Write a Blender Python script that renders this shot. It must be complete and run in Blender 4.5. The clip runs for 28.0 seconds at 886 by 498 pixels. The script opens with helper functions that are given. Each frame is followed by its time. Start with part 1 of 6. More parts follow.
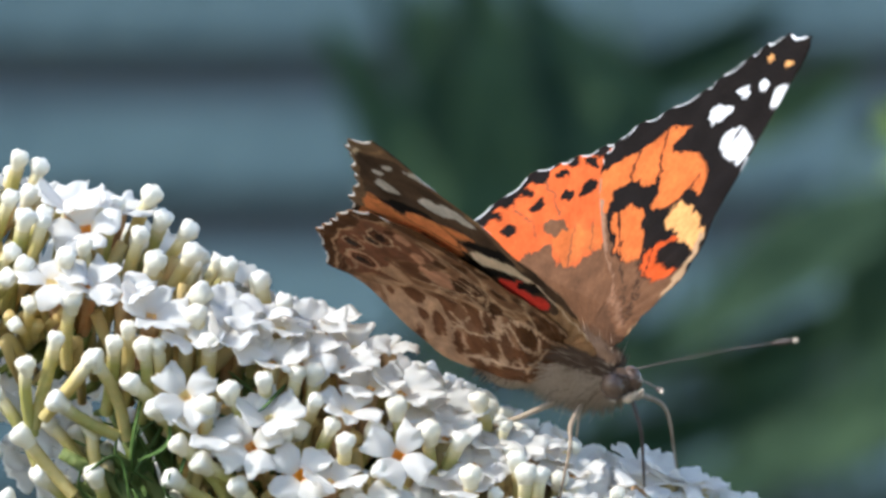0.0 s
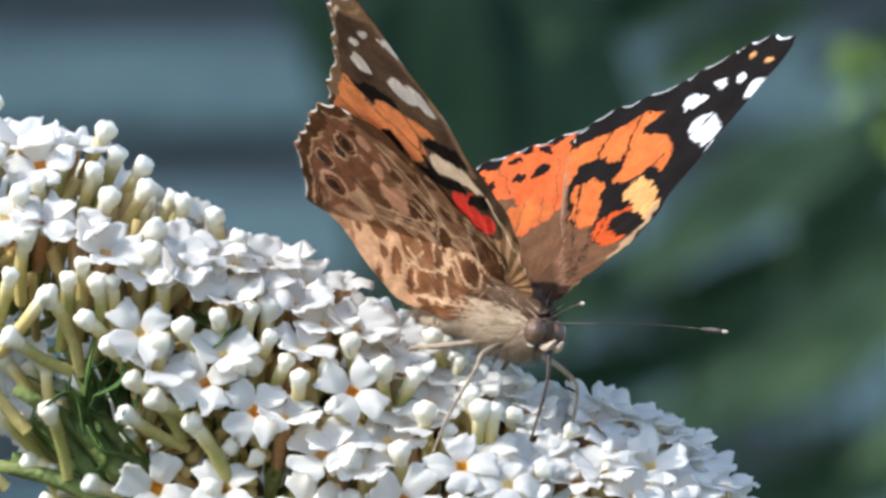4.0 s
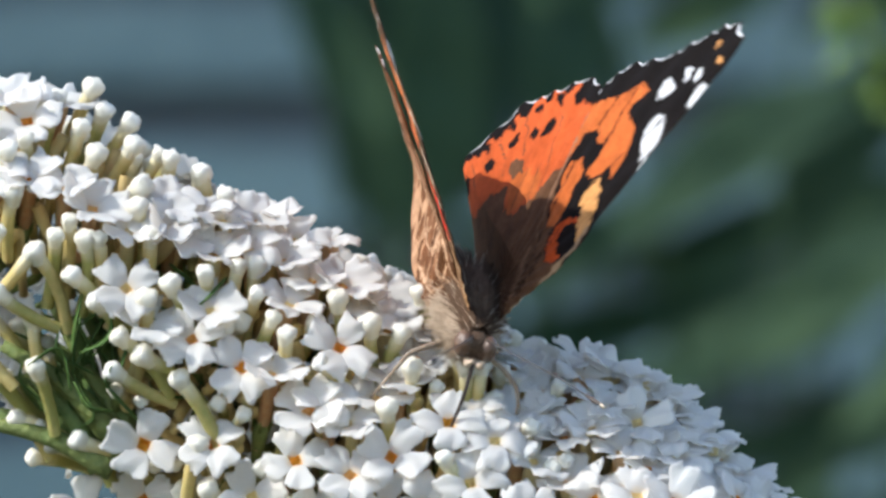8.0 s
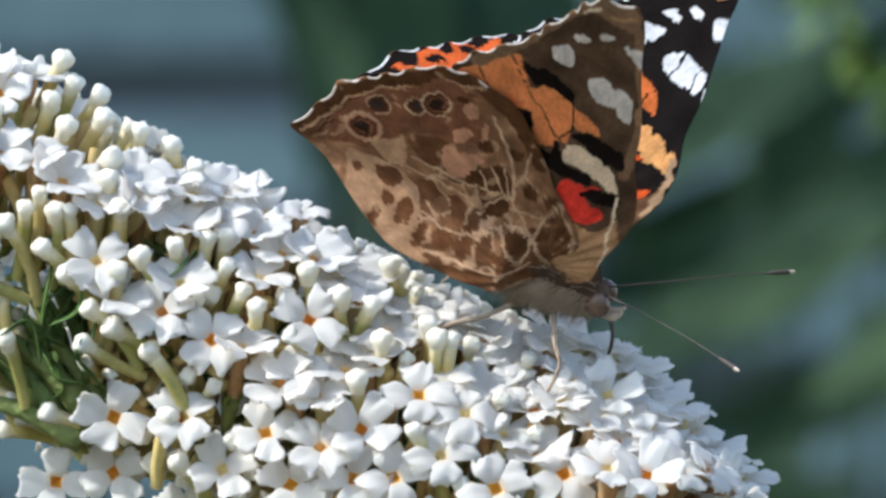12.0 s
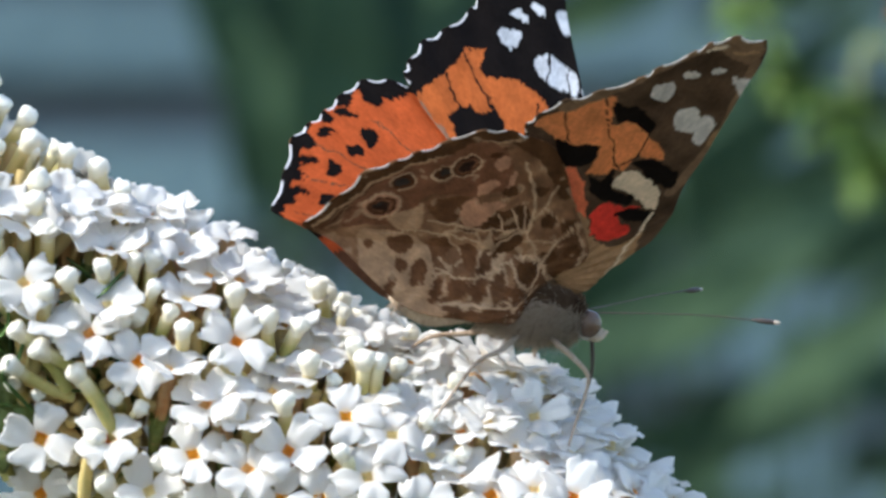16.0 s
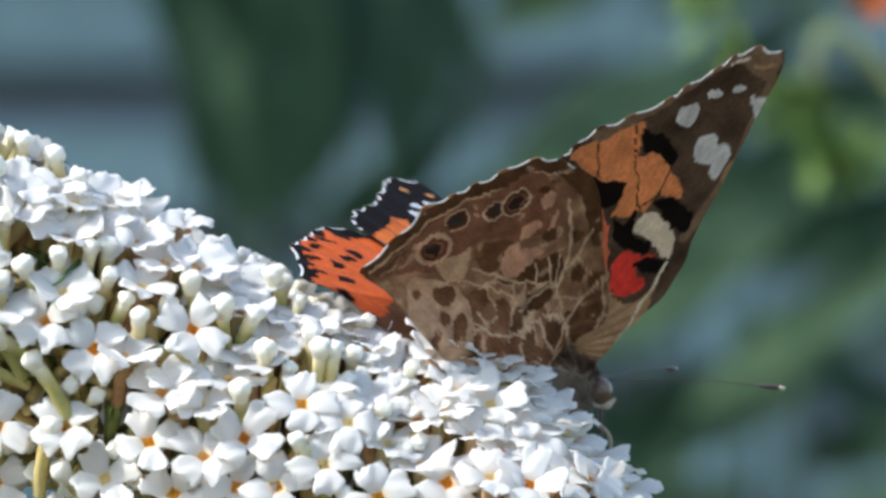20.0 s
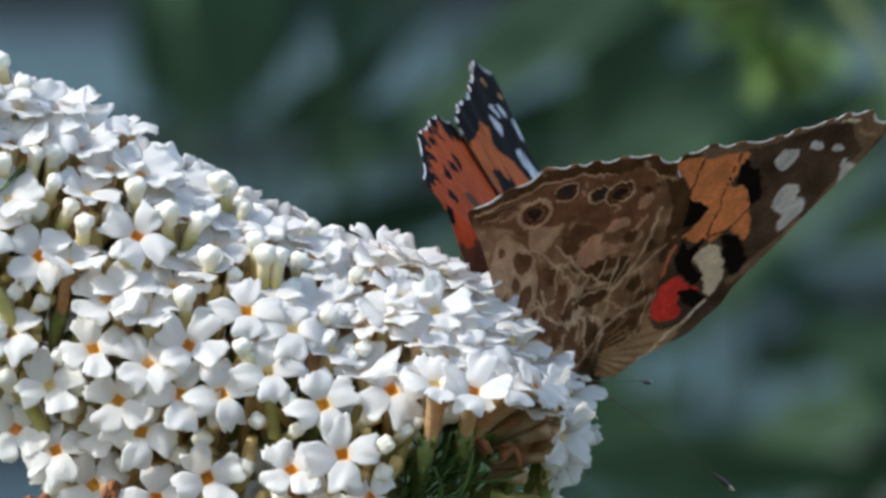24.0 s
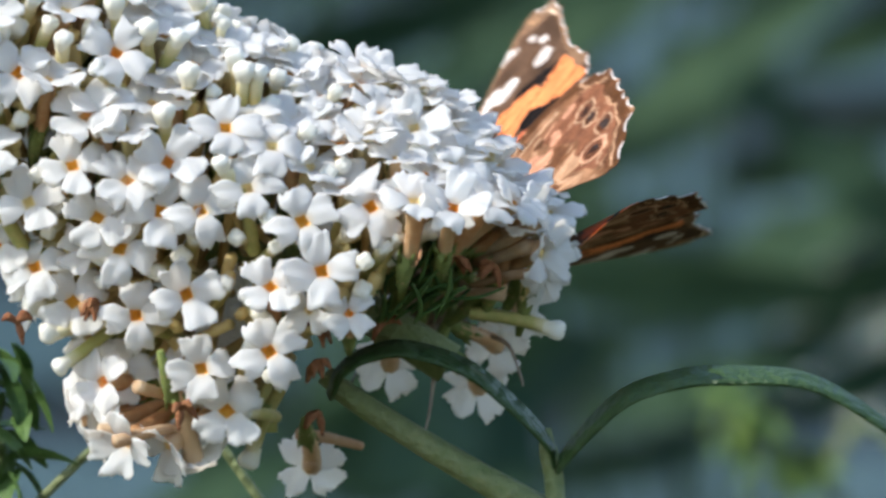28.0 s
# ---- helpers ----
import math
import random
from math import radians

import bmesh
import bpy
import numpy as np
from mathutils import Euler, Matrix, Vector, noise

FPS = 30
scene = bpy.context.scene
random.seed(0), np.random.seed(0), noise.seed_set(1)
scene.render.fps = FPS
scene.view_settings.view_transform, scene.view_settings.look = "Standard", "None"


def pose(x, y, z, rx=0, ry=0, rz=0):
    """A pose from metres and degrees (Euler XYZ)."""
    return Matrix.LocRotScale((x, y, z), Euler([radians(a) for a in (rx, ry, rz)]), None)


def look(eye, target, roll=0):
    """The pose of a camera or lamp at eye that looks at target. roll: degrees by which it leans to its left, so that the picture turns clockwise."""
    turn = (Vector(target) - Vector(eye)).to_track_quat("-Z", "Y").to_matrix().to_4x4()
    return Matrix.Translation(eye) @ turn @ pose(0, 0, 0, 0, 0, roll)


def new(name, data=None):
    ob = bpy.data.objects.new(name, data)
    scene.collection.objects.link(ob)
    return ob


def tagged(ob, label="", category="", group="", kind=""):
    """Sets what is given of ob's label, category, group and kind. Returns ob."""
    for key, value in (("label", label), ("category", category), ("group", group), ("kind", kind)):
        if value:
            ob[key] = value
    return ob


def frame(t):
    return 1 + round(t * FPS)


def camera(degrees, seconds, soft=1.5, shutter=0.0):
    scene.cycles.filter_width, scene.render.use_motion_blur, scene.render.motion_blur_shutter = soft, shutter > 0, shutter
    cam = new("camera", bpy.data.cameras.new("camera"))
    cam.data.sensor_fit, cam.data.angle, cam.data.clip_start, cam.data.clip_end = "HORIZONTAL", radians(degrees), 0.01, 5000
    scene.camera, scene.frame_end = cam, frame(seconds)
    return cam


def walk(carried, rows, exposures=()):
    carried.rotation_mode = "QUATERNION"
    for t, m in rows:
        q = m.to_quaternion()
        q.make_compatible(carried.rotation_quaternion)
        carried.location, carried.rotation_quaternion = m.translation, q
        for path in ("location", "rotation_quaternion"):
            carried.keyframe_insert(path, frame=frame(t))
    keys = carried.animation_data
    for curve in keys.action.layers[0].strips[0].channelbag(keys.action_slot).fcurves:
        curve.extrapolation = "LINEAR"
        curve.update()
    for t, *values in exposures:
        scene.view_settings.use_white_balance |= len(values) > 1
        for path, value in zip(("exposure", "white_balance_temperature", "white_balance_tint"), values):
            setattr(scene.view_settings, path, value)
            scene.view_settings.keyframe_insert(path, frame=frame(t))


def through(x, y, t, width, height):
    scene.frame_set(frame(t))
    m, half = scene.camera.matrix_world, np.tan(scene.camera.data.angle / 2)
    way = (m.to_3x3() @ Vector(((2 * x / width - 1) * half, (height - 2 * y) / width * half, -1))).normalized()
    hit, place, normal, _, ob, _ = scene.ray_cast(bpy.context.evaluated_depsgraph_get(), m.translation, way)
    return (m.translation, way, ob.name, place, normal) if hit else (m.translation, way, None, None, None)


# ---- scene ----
Z0 = 1.2                      # height of the flower head above the ground
EYE = (0.0239, -1.0, 1.2019)

cam = camera(4.296, 28.0, soft=3.0, shutter=0.5)
cam.data.dof.use_dof = True
cam.data.dof.focus_distance = 0.99
cam.data.dof.aperture_fstop = 84.0
walk(cam, [
    (0.0, look(EYE, (0.01196, 0.0, 1.21885))),
    (0.5, look(EYE, (0.01196, 0.0, 1.21846))),
    (1.0, look(EYE, (0.01488, 0.0, 1.21765))),
    (1.5, look(EYE, (0.01478, 0.0, 1.21650))),
    (2.0, look(EYE, (0.01521, 0.0, 1.21665))),
    (2.5, look(EYE, (0.01507, 0.0, 1.21555))),
    (3.0, look(EYE, (0.01555, 0.0, 1.21555))),
    (3.5, look(EYE, (0.01540, 0.0, 1.21416))),
    (5.5, look(EYE, (0.01822, 0.0, 1.21253))),
    (6.0, look(EYE, (0.01727, 0.0, 1.21081))),
    (6.5, look(EYE, (0.01665, 0.0, 1.20933))),
    (7.0, look(EYE, (0.01660, 0.0, 1.20875))),
    (7.5, look(EYE, (0.01717, 0.0, 1.21000))),
    (8.0, look(EYE, (0.01693, 0.0, 1.20976))),
    (8.5, look(EYE, (0.01650, 0.0, 1.20942))),
    (9.0, look(EYE, (0.01660, 0.0, 1.20933))),
    (9.5, look(EYE, (0.01679, 0.0, 1.20957))),
    (10.0, look(EYE, (0.01827, 0.0, 1.21048))),
    (10.5, look(EYE, (0.01856, 0.0, 1.20880))),
    (11.0, look(EYE, (0.01937, 0.0, 1.20904))),
    (11.5, look(EYE, (0.02028, 0.0, 1.20904))),
    (12.0, look(EYE, (0.01947, 0.0, 1.20741))),
    (12.5, look(EYE, (0.02085, 0.0, 1.20784))),
    (13.0, look(EYE, (0.02248, 0.0, 1.20890))),
    (13.5, look(EYE, (0.02435, 0.0, 1.20942))),
    (15.5, look(EYE, (0.02439, 0.0, 1.20976))),
    (16.0, look(EYE, (0.02564, 0.0, 1.20923))),
    (16.5, look(EYE, (0.02870, 0.0, 1.20890))),
    (17.0, look(EYE, (0.02894, 0.0, 1.20880))),
    (17.5, look(EYE, (0.02812, 0.0, 1.20866))),
    (18.0, look(EYE, (0.02712, 0.0, 1.20784))),
    (18.5, look(EYE, (0.02707, 0.0, 1.20756))),
    (19.0, look(EYE, (0.02803, 0.0, 1.20784))),
    (19.5, look(EYE, (0.02822, 0.0, 1.20698))),
    (20.0, look(EYE, (0.02937, 0.0, 1.20818))),
    (20.5, look(EYE, (0.03128, 0.0, 1.20665))),
    (21.0, look(EYE, (0.02961, 0.0, 1.20579))),
    (21.5, look(EYE, (0.03061, 0.0, 1.20526))),
    (23.5, look(EYE, (0.03305, 0.0, 1.20297))),
    (24.0, look(EYE, (0.03406, 0.0, 1.20029))),
    (24.5, look(EYE, (0.03463, 0.0, 1.20100))),
    (25.0, look(EYE, (0.03473, 0.0, 1.20081))),
    (25.5, look(EYE, (0.03554, 0.0, 1.19904))),
    (26.0, look(EYE, (0.03654, 0.0, 1.19684))),
    (26.5, look(EYE, (0.03740, 0.0, 1.19015))),
    (27.0, look(EYE, (0.03583, 0.0, 1.18622))),
    (27.5, look(EYE, (0.03736, 0.0, 1.18551))),
    (28.0, look(EYE, (0.03583, 0.0, 1.18479))),
], [(0, 1.42), (3, 1.41), (6, 1.38), (9, 1.23), (11.5, 1.28), (13.5, 1.55), (16, 1.57), (19, 1.54), (21.5, 1.36), (24, 1.18), (26, 1.16), (28, 1.27)])

# ---- world and sun ----
SUN_EL, SUN_AZ = radians(43), radians(250)    # azimuth from +y, clockwise
sun_dir = Vector((math.cos(SUN_EL) * math.sin(SUN_AZ), math.cos(SUN_EL) * math.cos(SUN_AZ), math.sin(SUN_EL)))
world = bpy.data.worlds.new("sky")
scene.world = world
world.use_nodes = True
wn = world.node_tree
sky = wn.nodes.new("ShaderNodeTexSky")
sky.sky_type = "NISHITA"
sky.sun_disc = False
sky.sun_elevation, sky.sun_rotation = SUN_EL, SUN_AZ
bg = wn.nodes["Background"]
bg.inputs["Strength"].default_value = 0.15
wn.links.new(sky.outputs["Color"], bg.inputs["Color"])
sun_data = bpy.data.lights.new("sun", "SUN")
sun_data.energy, sun_data.angle, sun_data.color = 2.25, radians(0.5), (0.985, 0.96, 0.905)
sun = new("sun", sun_data)
sun.matrix_basis = look(sun_dir * 20, (0, 0, 0))


# ---- materials ----
def material(name, rough=0.6, spec=0.3):
    m = bpy.data.materials.new(name)
    m.use_nodes = True
    b = m.node_tree.nodes["Principled BSDF"]
    b.inputs["Roughness"].default_value = rough
    b.inputs["Specular IOR Level"].default_value = spec
    return m, m.node_tree, b


def varied(name, c1, c2, scale, rough=0.6, spec=0.3, bump=0.2, fine=6.0, through=0.0, tint=None, per_object=0.0, along=None):
    """Two colours mixed by coarse and fine noise, with relief; through: share of light let through."""
    m, nt, b = material(name, rough, spec)
    N, L = nt.nodes, nt.links
    co = N.new("ShaderNodeTexCoord")
    n1 = N.new("ShaderNodeTexNoise")
    n1.inputs["Scale"].default_value, n1.inputs["Detail"].default_value = scale, 4
    n2 = N.new("ShaderNodeTexNoise")
    n2.inputs["Scale"].default_value, n2.inputs["Detail"].default_value = scale * fine, 3
    for n in (n1, n2):
        L.new(co.outputs["Object"], n.inputs["Vector"])
    add = N.new("ShaderNodeMath")
    add.operation = "ADD"
    L.new(n1.outputs["Fac"], add.inputs[0])
    L.new(n2.outputs["Fac"], add.inputs[1])
    ramp = N.new("ShaderNodeMapRange")
    ramp.inputs["From Min"].default_value, ramp.inputs["From Max"].default_value = 0.65, 1.35
    L.new(add.outputs[0], ramp.inputs["Value"])
    fac = ramp.outputs["Result"]
    if per_object:
        info = N.new("ShaderNodeObjectInfo")
        mixf = N.new("ShaderNodeMapRange")
        mixf.inputs["To Min"].default_value, mixf.inputs["To Max"].default_value = -per_object, per_object
        L.new(info.outputs["Random"], mixf.inputs["Value"])
        s = N.new("ShaderNodeMath")
        s.operation, s.use_clamp = "ADD", True
        L.new(fac, s.inputs[0])
        L.new(mixf.outputs["Result"], s.inputs[1])
        fac = s.outputs[0]
    mix = N.new("ShaderNodeMix")
    mix.data_type = "RGBA"
    mix.inputs["A"].default_value, mix.inputs["B"].default_value = (*c1, 1), (*c2, 1)
    L.new(fac, mix.inputs["Factor"])
    col = mix.outputs["Result"]
    if along:
        z0, z1, c3, *round_it = along           # a third colour that takes over along the thing's axis, or with the way from it
        if round_it:
            sep = N.new("ShaderNodeVectorMath")
            sep.operation = "LENGTH"
        else:
            sep = N.new("ShaderNodeSeparateXYZ")
        L.new(co.outputs["Object"], sep.inputs[0])
        zr = N.new("ShaderNodeMapRange")
        zr.inputs["From Min"].default_value, zr.inputs["From Max"].default_value = z0, z1
        L.new(sep.outputs["Value" if round_it else "Z"], zr.inputs["Value"])
        mix3 = N.new("ShaderNodeMix")
        mix3.data_type = "RGBA"
        L.new(col, mix3.inputs["A"])
        mix3.inputs["B"].default_value = (*c3, 1)
        L.new(zr.outputs["Result"], mix3.inputs["Factor"])
        col = mix3.outputs["Result"]
    L.new(col, b.inputs["Base Color"])
    if bump:
        bp = N.new("ShaderNodeBump")
        bp.inputs["Strength"].default_value, bp.inputs["Distance"].default_value = bump, 0.5 / scale
        L.new(n2.outputs["Fac"], bp.inputs["Height"])
        L.new(bp.outputs["Normal"], b.inputs["Normal"])
    if through:
        tr = N.new("ShaderNodeBsdfTranslucent")
        sh = N.new("ShaderNodeMixShader")
        sh.inputs[0].default_value = through
        if tint:
            tr.inputs["Color"].default_value = (*tint, 1)
        else:
            L.new(col, tr.inputs["Color"])
        L.new(b.outputs[0], sh.inputs[1])
        L.new(tr.outputs[0], sh.inputs[2])
        L.new(sh.outputs[0], N["Material Output"].inputs["Surface"])
    return m


PETAL = varied("petal", (0.74, 0.758, 0.762), (0.79, 0.808, 0.812), 260, 0.5, 0.25, 0.08, 4, 0.63, (0.95, 0.905, 0.84), per_object=0.3, along=(0.0009, 0.0005, (0.80, 0.66, 0.38), 1))
THROAT = varied("throat", (0.70, 0.28, 0.04), (0.80, 0.66, 0.34), 900, 0.6, 0.2, 0.1, per_object=0.8)
THROAT_DEEP = varied("throat_ripe", (0.64, 0.28, 0.03), (0.68, 0.38, 0.06), 900, 0.6, 0.2, 0.1, per_object=0.5)
TUBE = varied("tube", (0.58, 0.52, 0.22), (0.74, 0.58, 0.28), 250, 0.5, 0.3, 0.1, 5, 0.3, per_object=0.6, along=(-0.0045, -0.0002, (0.74, 0.64, 0.38)))
TUBE_OLD = varied("tube_old", (0.52, 0.26, 0.11), (0.62, 0.42, 0.23), 250, 0.5, 0.3, 0.1, 5, 0.3, per_object=0.6, along=(-0.002, 0.0, (0.68, 0.50, 0.32)))
SPENT = varied("spent_tube", (0.52, 0.31, 0.17), (0.66, 0.50, 0.32), 180, 0.6, 0.2, 0.2, 5, 0.42, per_object=0.5)
TUBE_BUD = varied("bud_tube", (0.42, 0.40, 0.13), (0.66, 0.53, 0.22), 250, 0.5, 0.3, 0.1, 5, 0.3, per_object=0.6, along=(-0.0022, -0.0006, (0.80, 0.73, 0.50)))
BUD = varied("bud", (0.80, 0.77, 0.66), (0.84, 0.83, 0.77), 300, 0.45, 0.3, 0.06, 5, 0.35, per_object=0.4, along=(0.0002, -0.0009, (0.81, 0.76, 0.60)))
TUBE_INNER = varied("inner_tube", (0.62, 0.40, 0.15), (0.66, 0.55, 0.24), 120, 0.5, 0.3, 0.1, 5, 0.35)
CALYX = varied("calyx", (0.26, 0.29, 0.09), (0.16, 0.21, 0.06), 300, 0.7, 0.2, 0.4, 6, 0.25)
STEM = varied("stem", (0.13, 0.17, 0.06), (0.20, 0.22, 0.10), 160, 0.6, 0.3, 0.4)
SHOOT = varied("green_shoot", (0.10, 0.17, 0.045), (0.20, 0.24, 0.08), 260, 0.6, 0.25, 0.3, 6, 0.2, per_object=0.6)
LEAF = varied("leaf", (0.032, 0.072, 0.02), (0.052, 0.10, 0.03), 120, 0.45, 0.4, 0.4, 6, 0.25)
BRACT = varied("bract", (0.06, 0.13, 0.03), (0.11, 0.19, 0.05), 300, 0.5, 0.3, 0.3, 6, 0.3, per_object=0.4)
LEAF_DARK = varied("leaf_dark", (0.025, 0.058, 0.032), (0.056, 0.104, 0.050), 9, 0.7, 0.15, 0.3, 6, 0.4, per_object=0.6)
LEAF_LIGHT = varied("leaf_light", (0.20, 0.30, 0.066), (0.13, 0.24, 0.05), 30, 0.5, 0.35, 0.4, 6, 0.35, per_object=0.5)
WITHERED = varied("withered", (0.16, 0.05, 0.025), (0.28, 0.13, 0.06), 400, 0.8, 0.1, 0.5)
BOARD = varied("painted_board", (0.060, 0.104, 0.120), (0.082, 0.134, 0.150), 3, 0.75, 0.2, 0.2, 12, per_object=0.5)
BOARD_DARK = varied("shaded_board", (0.090, 0.112, 0.130), (0.112, 0.138, 0.155), 3, 0.8, 0.15, 0.2, 12)
SOIL = varied("soil", (0.05, 0.06, 0.025), (0.08, 0.07, 0.04), 2.0, 0.95, 0.1, 0.6, 20)
PALE_BLOOM = varied("pale_bloom", (0.45, 0.5, 0.42), (0.6, 0.62, 0.55), 40, 0.7, 0.2, 0.3, 6, 0.2)
ORANGE_BLOOM = varied("orange_bloom", (0.6, 0.17, 0.05), (0.5, 0.12, 0.03), 40, 0.6, 0.2, 0.3, 6, 0.2)
FUR = varied("fur", (0.085, 0.05, 0.032), (0.17, 0.108, 0.07), 500, 0.9, 0.1, 0.6, 8)
FUR_PALE = varied("pale_fur", (0.40, 0.29, 0.20), (0.64, 0.52, 0.40), 500, 0.9, 0.1, 0.6, 8)
EYE_SKIN = varied("compound_eye", (0.075, 0.04, 0.025), (0.13, 0.075, 0.045), 900, 0.25, 0.5, 0.3)
LIMB = varied("limb", (0.22, 0.15, 0.10), (0.40, 0.32, 0.24), 500, 0.7, 0.2, 0.3)
HORN = varied("dark_horn", (0.03, 0.022, 0.02), (0.06, 0.04, 0.03), 500, 0.5, 0.4, 0.2)
PALE_RIM = varied("pale_rim", (0.6, 0.5, 0.4), (0.74, 0.68, 0.6), 900, 0.9, 0.1, 0.3)
TIP = varied("antenna_tip", (0.45, 0.36, 0.27), (0.6, 0.52, 0.42), 900, 0.6, 0.2, 0.2)


def wing_material():
    m, nt, b = material("wing_scales", 0.8, 0.04)
    N, L = nt.nodes, nt.links
    at = N.new("ShaderNodeVertexColor")
    at.layer_name = "scales"
    co = N.new("ShaderNodeTexCoord")
    n = N.new("ShaderNodeTexNoise")
    n.inputs["Scale"].default_value, n.inputs["Detail"].default_value = 2600, 3
    L.new(co.outputs["Object"], n.inputs["Vector"])
    r = N.new("ShaderNodeMapRange")
    r.inputs["From Min"].default_value, r.inputs["From Max"].default_value = 0.3, 0.7
    r.inputs["To Min"].default_value, r.inputs["To Max"].default_value = 0.87, 1.07
    L.new(n.outputs["Fac"], r.inputs["Value"])
    mul = N.new("ShaderNodeVectorMath")
    mul.operation = "SCALE"
    L.new(at.outputs["Color"], mul.inputs[0])
    L.new(r.outputs["Result"], mul.inputs["Scale"])
    L.new(mul.outputs["Vector"], b.inputs["Base Color"])
    bp = N.new("ShaderNodeBump")
    bp.inputs["Strength"].default_value, bp.inputs["Distance"].default_value = 0.3, 0.0002
    L.new(n.outputs["Fac"], bp.inputs["Height"])
    L.new(bp.outputs["Normal"], b.inputs["Normal"])
    tr = N.new("ShaderNodeBsdfTranslucent")
    sh = N.new("ShaderNodeMixShader")
    sh.inputs[0].default_value = 0.10
    L.new(mul.outputs["Vector"], tr.inputs["Color"])
    L.new(b.outputs[0], sh.inputs[1])
    L.new(tr.outputs[0], sh.inputs[2])
    L.new(sh.outputs[0], N["Material Output"].inputs["Surface"])
    return m


WING = wing_material()


# ---- mesh helpers ----
def mesh_of(name, bm, mat, smooth=True):
    bmesh.ops.recalc_face_normals(bm, faces=bm.faces)
    me = bpy.data.meshes.new(name)
    bm.to_mesh(me)
    bm.free()
    me.materials.append(mat)
    if smooth:
        me.polygons.foreach_set("use_smooth", [True] * len(me.polygons))
    return me


def piece(name, me, parent=None, m=None, label=""):
    ob = new(name, me)
    if parent:
        ob.parent = parent
    if m is not None:
        ob.matrix_basis = m
    return tagged(ob, label)


def part(name, bm, mat, parent=None, label="", m=None, smooth=True):
    return piece(name, mesh_of(name, bm, mat, smooth), parent, m, label)


def tube(bm, pts, radii, n=8, cap=True):
    """A round tube along pts; radii: one for each point."""
    pts = [Vector(p) for p in pts]
    rings = []
    side = None
    for i, p in enumerate(pts):
        d = (pts[min(i + 1, len(pts) - 1)] - pts[max(i - 1, 0)]).normalized()
        if side is None:
            side = d.cross(Vector((0.31, 0.83, 0.46))).normalized()
        side = (side - d * side.dot(d)).normalized()
        up = d.cross(side)
        rings.append([bm.verts.new(p + (side * math.cos(a) + up * math.sin(a)) * radii[i])
                      for a in (2 * math.pi * k / n for k in range(n))])
    for a, b in zip(rings, rings[1:]):
        for k in range(n):
            bm.faces.new((a[k], a[(k + 1) % n], b[(k + 1) % n], b[k]))
    if cap:
        bm.faces.new(rings[0][::-1])
        bm.faces.new(rings[-1])


def smooth_line(pts, n=8):
    """Catmull-Rom through pts."""
    P = [Vector(p) for p in pts]
    P = [P[0] * 2 - P[1]] + P + [P[-1] * 2 - P[-2]]
    out = []
    for i in range(1, len(P) - 2):
        a, b, c, d = P[i - 1:i + 3]
        for k in range(n):
            t = k / n
            out.append(0.5 * (2 * b + (c - a) * t + (2 * a - 5 * b + 4 * c - d) * t * t + (3 * b - 3 * c + d - a) * t ** 3))
    return out + [P[-2]]


def blob(bm, centre, radii, seg=14, rings=10, m=None):
    """An ellipsoid."""
    mat = Matrix.Translation(centre) @ (m or Matrix()) @ Matrix.Diagonal((*radii, 1))
    bmesh.ops.create_uvsphere(bm, u_segments=seg, v_segments=rings, radius=1, matrix=mat)


# ---- ground and fence ----
bm = bmesh.new()
bmesh.ops.create_grid(bm, x_segments=40, y_segments=40, size=300)
for v in bm.verts:
    v.co.z = -0.02 * abs(noise.noise(v.co * 0.05))
tagged(part("ground", bm, SOIL), "dark garden soil with thin low growth", "ground", kind="structure")


def fence():
    """Horizontal boards with broad gaps, before a closed back wall."""
    root = tagged(new("garden_fence"), "blue-grey painted fence of horizontal boards with dark gaps", "fence", kind="structure")
    root.location = (0.0, 9.0, 0.0)
    rnd = random.Random(4)
    meshes = []
    for k in range(3):
        bm = bmesh.new()
        bmesh.ops.create_cube(bm, size=1, matrix=Matrix.Diagonal((6.0, 0.02, 0.074, 1)))
        bmesh.ops.bevel(bm, geom=bm.edges[:], offset=0.005, segments=2, affect="EDGES")
        meshes.append(mesh_of("board", bm, BOARD, False))
    z = 0.068
    i = 0
    while z < 2.3:
        piece("board", meshes[i % 3], root, pose(0, 0, z, -7 + rnd.uniform(-1, 1), 0, rnd.uniform(-0.2, 0.2)))
        z += 0.126
        i += 1
    bm = bmesh.new()
    bmesh.ops.create_cube(bm, size=1, matrix=Matrix.Diagonal((6.0, 0.02, 2.36, 1)))
    bmesh.ops.bevel(bm, geom=bm.edges[:], offset=0.004, segments=2, affect="EDGES")
    piece("back_wall", mesh_of("back_wall", bm, BOARD_DARK, False), root, pose(0, 0.045, 1.18))
    bm = bmesh.new()
    bmesh.ops.create_cube(bm, size=1, matrix=Matrix.Diagonal((0.09, 0.09, 2.4, 1)))
    bmesh.ops.bevel(bm, geom=bm.edges[:], offset=0.006, segments=2, affect="EDGES")
    post = mesh_of("post", bm, BOARD, False)
    for x in (-2.9, -1.5, 1.5, 2.9):
        piece("post", post, root, pose(x, 0.105, 1.2))


fence()


